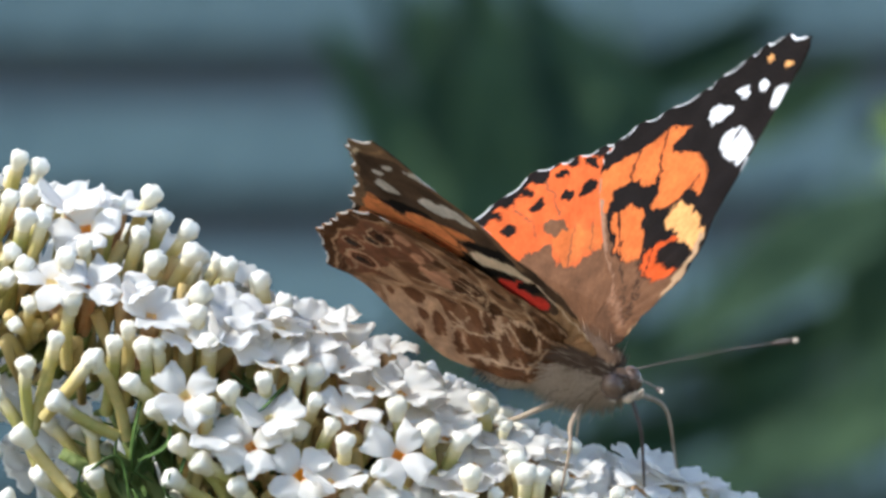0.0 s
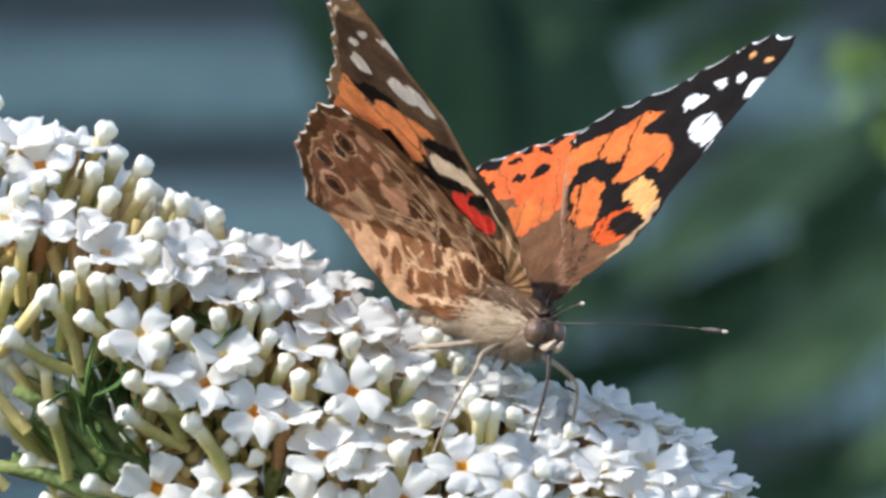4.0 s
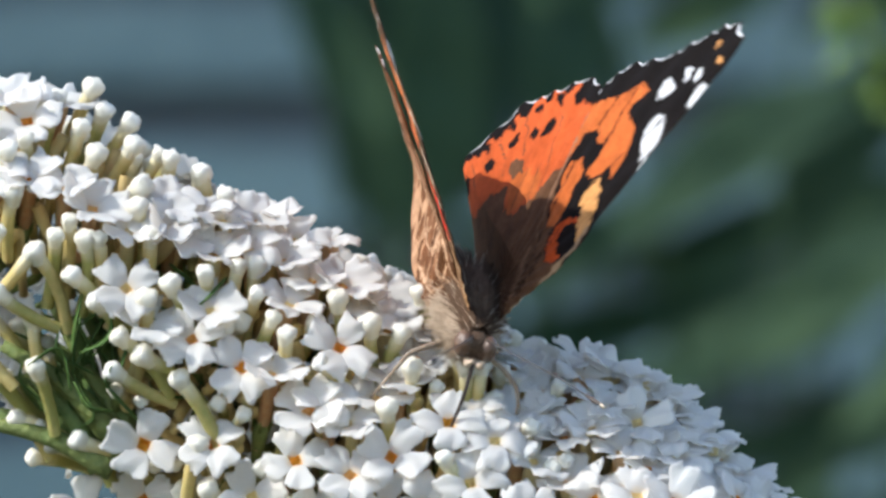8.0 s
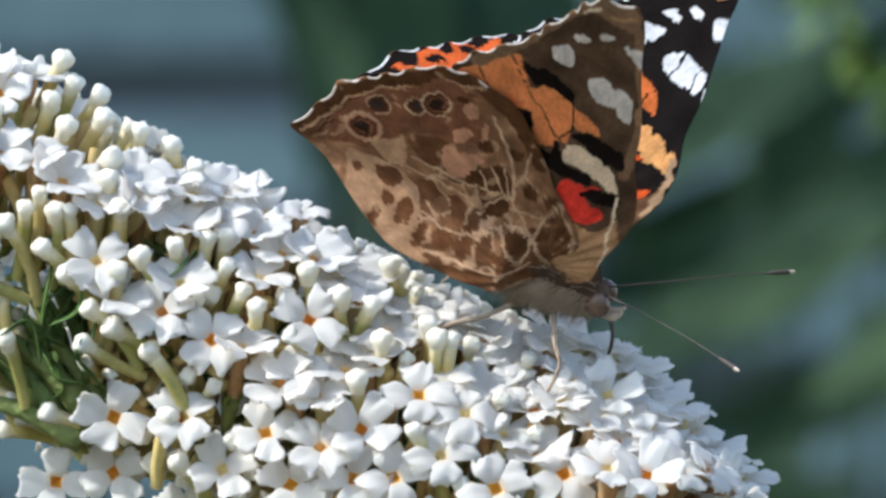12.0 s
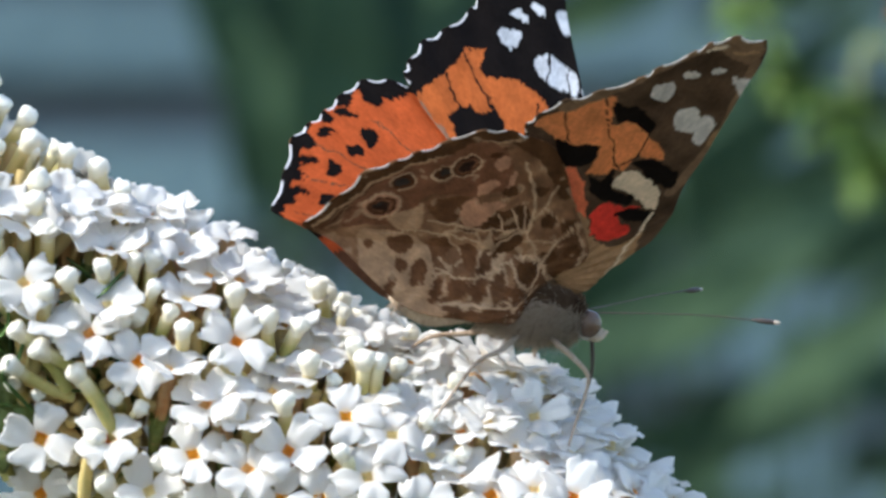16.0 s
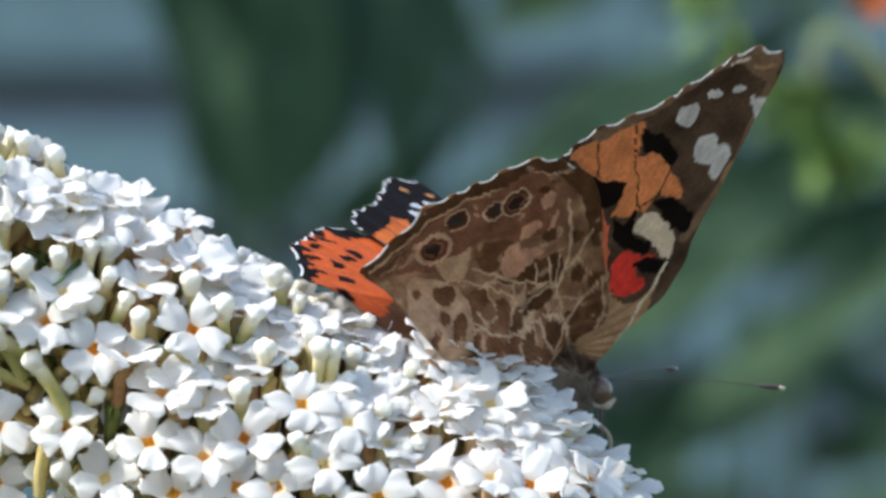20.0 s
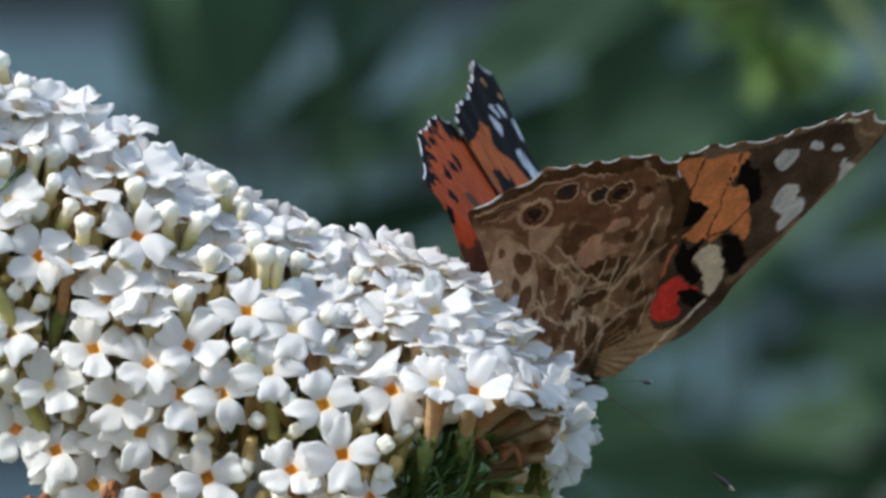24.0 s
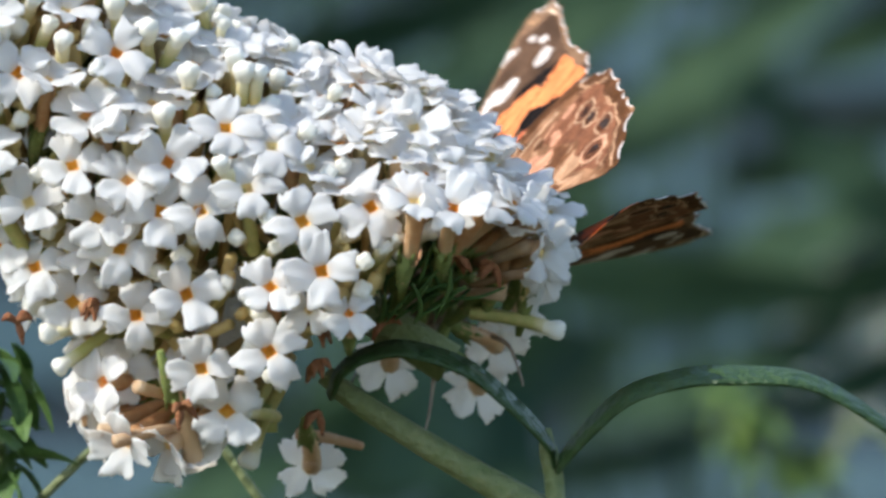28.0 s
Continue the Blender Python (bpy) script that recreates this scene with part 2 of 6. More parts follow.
# ---- leaves of the shrubs behind ----
def leaf_mesh(name, length, width, bend, fold, mat, wave=0.0):
    """A lance-shaped leaf along +x with a keel, thick in the middle; it bends down to its tip."""
    bm = bmesh.new()
    n, m = 14, 6
    rows = []
    for i in range(n + 1):
        t = i / n
        w = width * 0.5 * (math.sin(math.pi * min(1, t * 0.92 + 0.04)) ** 0.8) * (1.15 - 0.35 * t)
        a = bend * t
        x, z = length * t * math.cos(a * 0.5), -length * t * math.sin(a * 0.5)
        row = []
        for j in range(m + 1):
            s = j / m * 2 - 1
            row.append(bm.verts.new((x, s * w, z + abs(s) * w * fold + wave * width * math.sin(9 * t + 3 * s) * abs(s))))
        rows.append(row)
    top = [bm.faces.new((a[j], b[j], b[j + 1], a[j + 1])) for a, b in zip(rows, rows[1:]) for j in range(m)]
    low = bmesh.ops.duplicate(bm, geom=top)["geom"]
    for g in low:
        if isinstance(g, bmesh.types.BMVert):
            g.co.z -= width * 0.02
    for f in (g for g in low if isinstance(g, bmesh.types.BMFace)):
        f.normal_flip()
    tube(bm, [r[m // 2].co - Vector((0, 0, width * 0.02)) for r in rows], [width * 0.03 * (1 - 0.8 * i / n) for i in range(n + 1)], 6)
    return mesh_of(name, bm, mat)


def shrub(name, label, base, sprays, mesh_list, leaf_count, seed, stem_r):
    """A shrub with stems from base to the sprays (x, y, z, reach) and pairs of leaves round the end of each."""
    root = tagged(new(name), label, "shrub", "shrubs behind the flower")
    root.location = base
    rnd = random.Random(seed)
    o = Vector(base)
    ends = [Vector(r[:3]) - o for r in sprays]
    bm = bmesh.new()
    line = smooth_line([(0, 0, 0), (ends[-1] + Vector((0.10, 0.02, -0.12))) * 0.8, ends[-1] + Vector((0.03, 0, -0.02))] + ends[::-1], 6)
    tube(bm, line, [stem_r * (1 - 0.75 * i / (len(line) - 1)) for i in range(len(line))], 7)
    part("stem", bm, STEM, root)
    for end, (x, y, z, reach) in zip(ends, sprays):
        for k in range(leaf_count):
            at = end + Vector((rnd.gauss(0, 1), rnd.gauss(0, 1.2), rnd.gauss(0, 1))) * reach * 0.46
            m = Matrix.Translation(at) @ pose(0, 0, 0, rnd.uniform(-40, 40), rnd.uniform(-20, 50), rnd.uniform(0, 360))
            piece("leaf", rnd.choice(mesh_list), root, m)


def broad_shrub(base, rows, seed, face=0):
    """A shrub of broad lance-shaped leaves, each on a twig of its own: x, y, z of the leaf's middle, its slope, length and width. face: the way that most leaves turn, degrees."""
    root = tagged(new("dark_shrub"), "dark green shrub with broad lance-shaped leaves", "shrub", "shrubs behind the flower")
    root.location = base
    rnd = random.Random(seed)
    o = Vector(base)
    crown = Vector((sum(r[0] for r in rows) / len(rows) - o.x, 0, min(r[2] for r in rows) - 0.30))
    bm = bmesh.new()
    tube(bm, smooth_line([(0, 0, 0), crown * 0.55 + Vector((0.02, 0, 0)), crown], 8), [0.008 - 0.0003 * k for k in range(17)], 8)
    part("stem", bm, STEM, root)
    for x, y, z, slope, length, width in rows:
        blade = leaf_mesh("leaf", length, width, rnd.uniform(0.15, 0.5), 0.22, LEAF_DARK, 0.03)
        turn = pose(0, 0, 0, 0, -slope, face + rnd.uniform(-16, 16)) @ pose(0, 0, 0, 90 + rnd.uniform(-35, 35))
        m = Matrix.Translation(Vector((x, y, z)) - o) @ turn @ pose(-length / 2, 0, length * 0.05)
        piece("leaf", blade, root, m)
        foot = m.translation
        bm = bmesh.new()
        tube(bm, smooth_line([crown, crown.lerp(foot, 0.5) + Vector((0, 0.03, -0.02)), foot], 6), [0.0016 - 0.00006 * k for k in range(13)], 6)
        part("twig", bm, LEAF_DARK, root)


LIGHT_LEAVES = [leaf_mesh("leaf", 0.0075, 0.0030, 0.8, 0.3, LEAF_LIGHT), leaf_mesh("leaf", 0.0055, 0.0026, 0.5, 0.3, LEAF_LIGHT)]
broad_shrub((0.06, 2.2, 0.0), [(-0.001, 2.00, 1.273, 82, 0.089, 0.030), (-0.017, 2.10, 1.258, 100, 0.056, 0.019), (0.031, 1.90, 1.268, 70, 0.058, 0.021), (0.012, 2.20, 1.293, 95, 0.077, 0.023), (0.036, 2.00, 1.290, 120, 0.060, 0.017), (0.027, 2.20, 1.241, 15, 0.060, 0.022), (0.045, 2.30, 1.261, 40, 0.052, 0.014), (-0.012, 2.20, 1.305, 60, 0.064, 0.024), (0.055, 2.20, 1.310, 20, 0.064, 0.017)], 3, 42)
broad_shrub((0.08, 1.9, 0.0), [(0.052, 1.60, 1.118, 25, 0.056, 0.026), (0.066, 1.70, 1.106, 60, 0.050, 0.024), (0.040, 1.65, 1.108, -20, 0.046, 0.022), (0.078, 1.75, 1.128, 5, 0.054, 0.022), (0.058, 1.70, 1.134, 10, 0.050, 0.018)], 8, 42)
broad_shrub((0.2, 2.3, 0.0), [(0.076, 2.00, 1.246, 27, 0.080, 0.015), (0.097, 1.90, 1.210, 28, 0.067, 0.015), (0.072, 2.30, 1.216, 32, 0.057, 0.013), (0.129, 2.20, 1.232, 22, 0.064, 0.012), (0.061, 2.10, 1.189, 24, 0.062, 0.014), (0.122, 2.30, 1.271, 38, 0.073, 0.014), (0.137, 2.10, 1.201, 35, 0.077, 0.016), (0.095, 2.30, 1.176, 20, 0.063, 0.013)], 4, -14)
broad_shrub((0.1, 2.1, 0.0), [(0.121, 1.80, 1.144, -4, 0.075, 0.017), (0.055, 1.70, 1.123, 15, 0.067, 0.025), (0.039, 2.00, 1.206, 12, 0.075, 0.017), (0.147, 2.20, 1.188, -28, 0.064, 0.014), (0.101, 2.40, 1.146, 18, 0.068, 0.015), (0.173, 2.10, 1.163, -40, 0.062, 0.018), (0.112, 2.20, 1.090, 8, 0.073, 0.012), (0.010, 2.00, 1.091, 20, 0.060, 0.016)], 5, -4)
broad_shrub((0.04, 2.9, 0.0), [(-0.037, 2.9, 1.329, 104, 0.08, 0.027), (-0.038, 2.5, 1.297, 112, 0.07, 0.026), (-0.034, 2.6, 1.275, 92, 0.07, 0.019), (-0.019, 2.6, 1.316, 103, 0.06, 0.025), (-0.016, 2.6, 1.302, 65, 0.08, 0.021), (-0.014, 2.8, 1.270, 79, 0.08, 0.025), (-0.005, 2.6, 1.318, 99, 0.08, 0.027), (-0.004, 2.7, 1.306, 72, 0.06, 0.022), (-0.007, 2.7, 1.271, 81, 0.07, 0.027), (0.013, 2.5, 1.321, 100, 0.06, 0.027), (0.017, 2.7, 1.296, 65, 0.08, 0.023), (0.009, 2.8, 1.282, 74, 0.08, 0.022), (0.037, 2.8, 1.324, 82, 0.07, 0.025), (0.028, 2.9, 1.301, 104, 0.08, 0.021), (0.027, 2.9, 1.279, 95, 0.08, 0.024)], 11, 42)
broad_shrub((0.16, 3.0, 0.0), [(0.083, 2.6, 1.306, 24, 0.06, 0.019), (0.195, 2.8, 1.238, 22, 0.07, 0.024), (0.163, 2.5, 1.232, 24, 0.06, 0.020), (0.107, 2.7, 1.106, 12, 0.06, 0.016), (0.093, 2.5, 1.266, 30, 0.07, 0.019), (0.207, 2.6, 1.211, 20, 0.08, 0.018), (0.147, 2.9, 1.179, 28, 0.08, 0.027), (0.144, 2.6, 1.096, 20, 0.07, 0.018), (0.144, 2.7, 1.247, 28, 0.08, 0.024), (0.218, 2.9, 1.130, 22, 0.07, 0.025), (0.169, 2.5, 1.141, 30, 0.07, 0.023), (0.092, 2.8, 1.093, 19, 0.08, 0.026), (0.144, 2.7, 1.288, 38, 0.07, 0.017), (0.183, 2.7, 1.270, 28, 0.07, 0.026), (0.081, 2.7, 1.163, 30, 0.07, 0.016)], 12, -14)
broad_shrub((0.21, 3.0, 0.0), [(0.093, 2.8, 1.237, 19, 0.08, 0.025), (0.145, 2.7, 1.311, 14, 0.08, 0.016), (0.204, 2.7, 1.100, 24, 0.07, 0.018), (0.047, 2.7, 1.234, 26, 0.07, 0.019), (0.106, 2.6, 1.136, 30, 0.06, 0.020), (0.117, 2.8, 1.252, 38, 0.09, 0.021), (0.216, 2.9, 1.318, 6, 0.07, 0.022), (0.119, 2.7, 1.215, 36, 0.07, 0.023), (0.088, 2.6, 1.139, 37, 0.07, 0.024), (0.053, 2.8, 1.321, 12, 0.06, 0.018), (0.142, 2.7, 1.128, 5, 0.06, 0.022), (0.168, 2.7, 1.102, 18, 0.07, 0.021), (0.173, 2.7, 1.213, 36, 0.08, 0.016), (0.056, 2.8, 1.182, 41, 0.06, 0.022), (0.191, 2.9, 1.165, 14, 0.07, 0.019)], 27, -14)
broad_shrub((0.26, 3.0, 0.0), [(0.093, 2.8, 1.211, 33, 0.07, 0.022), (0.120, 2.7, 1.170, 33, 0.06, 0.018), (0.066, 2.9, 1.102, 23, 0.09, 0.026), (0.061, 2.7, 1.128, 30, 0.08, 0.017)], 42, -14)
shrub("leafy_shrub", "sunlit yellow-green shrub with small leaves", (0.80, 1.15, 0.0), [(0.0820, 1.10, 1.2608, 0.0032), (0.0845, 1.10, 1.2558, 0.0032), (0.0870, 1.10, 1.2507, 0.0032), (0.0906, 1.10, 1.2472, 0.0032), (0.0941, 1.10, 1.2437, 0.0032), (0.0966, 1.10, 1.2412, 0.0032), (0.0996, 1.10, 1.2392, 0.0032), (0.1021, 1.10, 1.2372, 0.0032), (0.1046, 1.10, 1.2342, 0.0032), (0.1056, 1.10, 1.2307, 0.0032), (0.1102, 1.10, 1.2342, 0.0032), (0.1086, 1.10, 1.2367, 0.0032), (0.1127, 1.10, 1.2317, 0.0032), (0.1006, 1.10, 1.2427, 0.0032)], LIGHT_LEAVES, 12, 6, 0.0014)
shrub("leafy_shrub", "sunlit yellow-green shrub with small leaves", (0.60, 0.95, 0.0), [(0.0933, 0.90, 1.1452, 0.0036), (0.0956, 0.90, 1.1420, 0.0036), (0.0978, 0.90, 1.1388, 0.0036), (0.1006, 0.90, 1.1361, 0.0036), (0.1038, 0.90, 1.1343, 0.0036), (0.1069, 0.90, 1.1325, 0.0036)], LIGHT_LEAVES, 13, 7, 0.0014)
SMALL_LEAVES = [leaf_mesh("leaf", 0.0075, 0.0022, 0.6, 0.3, BRACT), leaf_mesh("leaf", 0.006, 0.002, 0.9, 0.3, BRACT)]
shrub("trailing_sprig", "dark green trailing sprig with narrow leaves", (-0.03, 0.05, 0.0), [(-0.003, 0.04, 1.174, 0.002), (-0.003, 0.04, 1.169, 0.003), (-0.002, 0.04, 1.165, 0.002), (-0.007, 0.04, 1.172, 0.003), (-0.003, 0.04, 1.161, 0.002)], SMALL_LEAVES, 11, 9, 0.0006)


def bloom(name, label, x, y, z, r, mat, seed):
    """A round flower head of pointed petals on its own stem."""
    root = tagged(new(name), label, "flower")
    root.location = (x, y, 0)
    rnd = random.Random(seed)
    bm = bmesh.new()
    tube(bm, smooth_line([(0.10, 0.06, 0), (0.09, 0.04, z * 0.7), (0.06, 0.02, z - 0.02), (0, 0, z)], 6), [0.0012] * 19, 6)
    part("stem", bm, STEM, root)
    petal = leaf_mesh("petal", r, r * 0.5, 0.7, 0.3, mat)
    for k in range(16):
        piece("petal", petal, root, Matrix.Translation((0, 0, z)) @ pose(0, 0, 0, rnd.uniform(-20, 20), rnd.uniform(-70, 40), k * 137.5))


bloom("orange_flower", "orange garden flower head on a thin stem", 0.1001, 0.8, 1.2523, 0.006, ORANGE_BLOOM, 21)
bloom("pale_flower", "pale greenish-white garden flower head", 0.2219, 3.0, 1.1101, 0.045, PALE_BLOOM, 22)


# ---- flower head ----
AX, AN = Vector((0.866, 0, -0.5)), Vector((0.5, 0, 0.866))     # along the spike to its base; across it, upwards


def lerp(table, s):
    if s <= table[0][0]:
        return table[0][1]
    for (a, p), (b, q) in zip(table, table[1:]):
        if s <= b:
            return p + (q - p) * (s - a) / (b - a)
    return table[-1][1]


GIRTH = [(-62, 5.5), (-36, 11), (-14, 13.9), (0, 14.4), (24, 17.7), (36, 19.1), (45, 15.8), (51, 7)]
CENTRE = [(-62, -0.5), (-14, -0.5), (14, -1.9), (32, -2.9), (51, -3.8)]


def spike_point(s, angle):
    """A point on the spike's hull: s mm along it, angle round it (0 up, 90 towards -y). Metres, and the way out."""
    r, c = lerp(GIRTH, s), lerp(CENTRE, s)
    out = (AN * math.cos(angle) + Vector((0, -1, 0)) * math.sin(angle)).normalized()
    out = (out + AX * 0.012 * (lerp(GIRTH, s - 3) - lerp(GIRTH, s + 3)) * 4).normalized()
    base = AX * s + AN * c
    return (base + (AN * math.cos(angle) + Vector((0, -1, 0)) * math.sin(angle)) * r) * 0.001 + Vector((0, 0, Z0)), out


def spike_at(x, z):
    """The point on the front of the hull at x, z mm from the middle of the head."""
    p = Vector((x, 0, z))
    s, d = p.dot(AX), p.dot(AN)
    r, c = lerp(GIRTH, s), lerp(CENTRE, s)
    q = max(-0.97, min(0.985, (d - c) / r))
    pt, out = spike_point(s, math.acos(q))
    return Vector((x * 0.001, pt.y, Z0 + z * 0.001)), out


def corolla(seed, curl, flat, frill=0.3, wide=1.0):
    """Four blunt soft lobes round a throat, opening along +z, as a mesh; millimetres scaled to metres. frill: how torn the rims are."""
    rnd = random.Random(seed)
    bm = bmesh.new()
    n, m = 8, 10
    for lobe in range(4):
        a0 = lobe * math.pi / 2 + rnd.uniform(-0.13, 0.13)
        ln = rnd.uniform(2.15, 2.6)
        wd = wide * rnd.uniform(1.08, 1.36)
        r0, w0 = 0.42, 0.60
        notch, off = rnd.uniform(0.0, 0.22), rnd.uniform(-0.3, 0.3)
        up = flat + rnd.uniform(-0.4, 0.4)
        cu = curl + rnd.uniform(-0.35, 0.3)
        roll = rnd.uniform(-0.5, 0.15)              # the tip bends back
        ph = rnd.uniform(0, 6)
        tw = rnd.uniform(-0.35, 0.35)
        skew = rnd.uniform(-0.2, 0.2)
        top, low = [], []
        for i in range(n + 1):
            t = i / n
            r = r0 + ln * t
            w = (w0 + (wd - w0) * math.sin(min(1, t * 1.15) * math.pi / 2)) * (1 + 0.06 * math.sin(9 * t + ph)) - 0.05 * max(0, t - 0.8) / 0.2
            ra, rb = [], []
            for j in range(m + 1):
                s = j / m * 2 - 1
                edge = 0.09 * math.sin(s * 3.5 + ph) * t ** 3 - 0.20 * s ** 8 * t ** 2 - 0.06 * s * s * t - notch * math.exp(-((s - off) / 0.3) ** 2) * t ** 4 + skew * s * t
                z = up * t * t * 1.1 + roll * t ** 4 + cu * s * s * t * 0.6 + tw * s * t + 0.15 * math.sin(4.5 * t + 4.0 * s + ph) * t + 0.08 * math.sin(8 * s + 3 * t + ph * 3) * t * t - 0.6 * (1 - t) ** 3
                if i == n:
                    edge += frill * (0.1 * (1 if j % 2 else -1) + rnd.uniform(-0.22, 0.2))
                    z += frill * rnd.uniform(-0.3, 0.3)
                elif i == n - 1:
                    edge += frill * rnd.uniform(-0.08, 0.08)
                    z += frill * rnd.uniform(-0.12, 0.12)
                p = Vector((r + edge, s * w, z))
                p.rotate(Euler((0, 0, a0)))
                thick = 0.16 * (1 - 0.45 * t) * (1 - 0.5 * s * s)
                ra.append(bm.verts.new(p * 0.001))
                rb.append(bm.verts.new((p - Vector((0, 0, thick))) * 0.001))
            top.append(ra)
            low.append(rb)
        for i in range(n):
            for j in range(m):
                bm.faces.new((top[i][j], top[i + 1][j], top[i + 1][j + 1], top[i][j + 1]))
                bm.faces.new((low[i][j], low[i][j + 1], low[i + 1][j + 1], low[i + 1][j]))
            for j in (0, m):
                bm.faces.new((top[i][j], low[i][j], low[i + 1][j], top[i + 1][j]))
        for j in range(m):
            bm.faces.new((top[n][j], low[n][j], low[n][j + 1], top[n][j + 1]))
    return mesh_of("floret", bm, PETAL)


def throat_mesh(mat, sunk):
    bm = bmesh.new()
    prof = [(0.66, -0.42), (0.52, -0.5), (0.44, -0.75), (0.34, -1.3)]
    rings = [[bm.verts.new((r * math.cos(a) * 0.001, r * math.sin(a) * 0.001, (z - sunk) * 0.001))
              for a in (2 * math.pi * k / 10 for k in range(10))] for r, z in prof]
    for a, b in zip(rings, rings[1:]):
        for k in range(10):
            bm.faces.new((a[k], a[(k + 1) % 10], b[(k + 1) % 10], b[k]))
    bm.faces.new(rings[-1])
    return mesh_of("throat", bm, mat)


def tube_mesh(name, length, mat, bow, r0=0.8, r1=0.55, top=0.06):
    bm = bmesh.new()
    pts = [(bow * math.sin(math.pi * t) * 0.001, 0, -length * t * 0.001) for t in (top, 0.12, 0.35, 0.65, 1)]
    tube(bm, pts, [0.001 * r for r in (r0 * (1.22 if top == 0 else 0.95), r0 * (1.08 if top == 0 else 1), (r0 + r1) / 2, r1 * 1.05, r1)], 8, top == 0)
    return mesh_of(name, bm, mat)


def calyx_mesh(length):
    bm = bmesh.new()
    z = -length * 0.001
    tube(bm, [(0, 0, z + 0.0022), (0, 0, z + 0.001), (0, 0, z - 0.0004), (0, 0, z - 0.0022)], [0.00062, 0.00072, 0.00055, 0.0003], 7)
    for k in range(4):
        a = k * math.pi / 2 + 0.4
        d = Vector((math.cos(a), math.sin(a), 0))
        tube(bm, [d * 0.0006 + Vector((0, 0, z + 0.0018)), d * 0.00085 + Vector((0, 0, z + 0.003))], [0.00026, 0.00004], 4)
    return mesh_of("calyx", bm, CALYX)


def bud_mesh(seed, r):
    """A closed head of four folded lobes, blunt and a little square, that narrows into its tube."""
    rnd = random.Random(seed)
    bm = bmesh.new()
    ph, lean = rnd.uniform(0, 6), rnd.uniform(-0.18, 0.18)
    prof = [(0.74, 0.30), (0.68, 0.62), (0.46, 0.90), (0.10, 1.0), (-0.30, 0.95), (-0.62, 0.80), (-0.95, 0.69), (-1.3, 0.64)]
    rings = []
    for z, w in prof:
        sq = 0.13 * max(0.0, min(1.0, (z + 0.9)))
        rings.append([bm.verts.new((r * 0.001 * (w * (1 + sq * math.cos(4 * a + ph)) * math.cos(a) + lean * max(0, z)),
                                    r * 0.001 * w * (1 + sq * math.cos(4 * a + ph)) * math.sin(a),
                                    r * 0.001 * (z + 0.10 * w * math.cos(4 * a + ph) * max(0, z)))) for a in (2 * math.pi * k / 12 for k in range(12))])
    for p, q in zip(rings, rings[1:]):
        for k in range(12):
            bm.faces.new((p[k], q[k], q[(k + 1) % 12], p[(k + 1) % 12]))
    tip = bm.verts.new((r * 0.001 * lean * 0.6, 0, r * 0.001 * 0.66))
    for k in range(12):
        bm.faces.new((tip, rings[0][k], rings[0][(k + 1) % 12]))
    return mesh_of("bud", bm, BUD)


FLORETS = [corolla(k, c, f * 0.6, 0.55, 1.2) for k, (c, f) in enumerate([(0.25, 0.1), (-0.2, 0.3), (0.35, 0.5), (0.1, -0.2), (0.3, 0.6), (0.4, 0.3), (0.0, 0.0), (0.2, -0.6), (0.4, 0.4), (-0.3, 0.6), (0.3, -0.3), (0.15, 0.8)])]
CROSSES = [corolla(40 + k, c, f, 0.5, 1.06) for k, (c, f) in enumerate([(-0.1, -0.1), (-0.3, 0.2), (0.15, -0.4), (-0.2, 0.4), (-0.35, 0.0), (0.1, -0.6), (-0.3, -0.3), (0.2, 0.3)])]
THROAT_M, THROAT_RIPE = throat_mesh(THROAT, 0.35), throat_mesh(THROAT_DEEP, 0.15)
TUBES = [tube_mesh("tube", 8.5, TUBE, 0.5), tube_mesh("tube", 8.0, TUBE, -0.4), tube_mesh("tube", 8.5, TUBE_OLD, 0.3)]
CALYX_M = calyx_mesh(8.2)
BUDS = [bud_mesh(k, r) for k, r in enumerate((0.92, 0.84, 0.98, 0.76, 0.88))]
BUD_TUBES = [tube_mesh("tube", 7.5, TUBE_BUD, 0.5, 0.62, 0.56, 0.09), tube_mesh("tube", 6.5, TUBE_BUD, -0.3, 0.58, 0.52, 0.09), tube_mesh("tube", 8.5, TUBE_BUD, 0.6, 0.64, 0.56, 0.09)]

panicle = tagged(new("flower_panicle"), "dense white butterfly bush flower spike, tip still in bud", "flower")
placed = []
rnd = random.Random(11)


def stand(p, way, spin, scale=1.0):
    """The pose that turns +z to way."""
    return Matrix.Translation(p) @ way.to_track_quat("Z", "Y").to_matrix().to_4x4() @ pose(0, 0, 0, 0, 0, spin) @ Matrix.Scale(scale, 4)


LOWER = [(-40, -10), (-30, -11), (-12, -12.5), (-3, -13.5), (0.5, -20), (1.5, -30), (4, -34), (14, -36), (17, -33), (21.3, -26.8), (27, -20.9), (31.8, -18.5), (36.6, -13.5), (41.4, -11.3), (47, -8.5)]


def facing(p, way, lobe, scale=1.0):
    """The pose that turns +z to way and one lobe, seen from the front, lobe degrees up from the right."""
    z = way.normalized()
    x = Vector((math.cos(radians(lobe)), 0, math.sin(radians(lobe))))
    x = (x - z * x.dot(z)).normalized()
    y = z.cross(x)
    return Matrix.Translation(p) @ Matrix((x, y, z)).transposed().to_4x4() @ Matrix.Scale(scale, 4)


def floret(p, way, spin, scale=1.0, old=False, shape=None, ripe=False):
    fl = piece("floret", shape or rnd.choice(FLORETS), panicle, facing(p, way, spin, scale))
    piece("throat", THROAT_RIPE if ripe else THROAT_M, fl)
    piece("tube", TUBES[2 if old else rnd.randrange(2)], fl)
    piece("calyx", CALYX_M, fl)
    placed.append(p.copy())


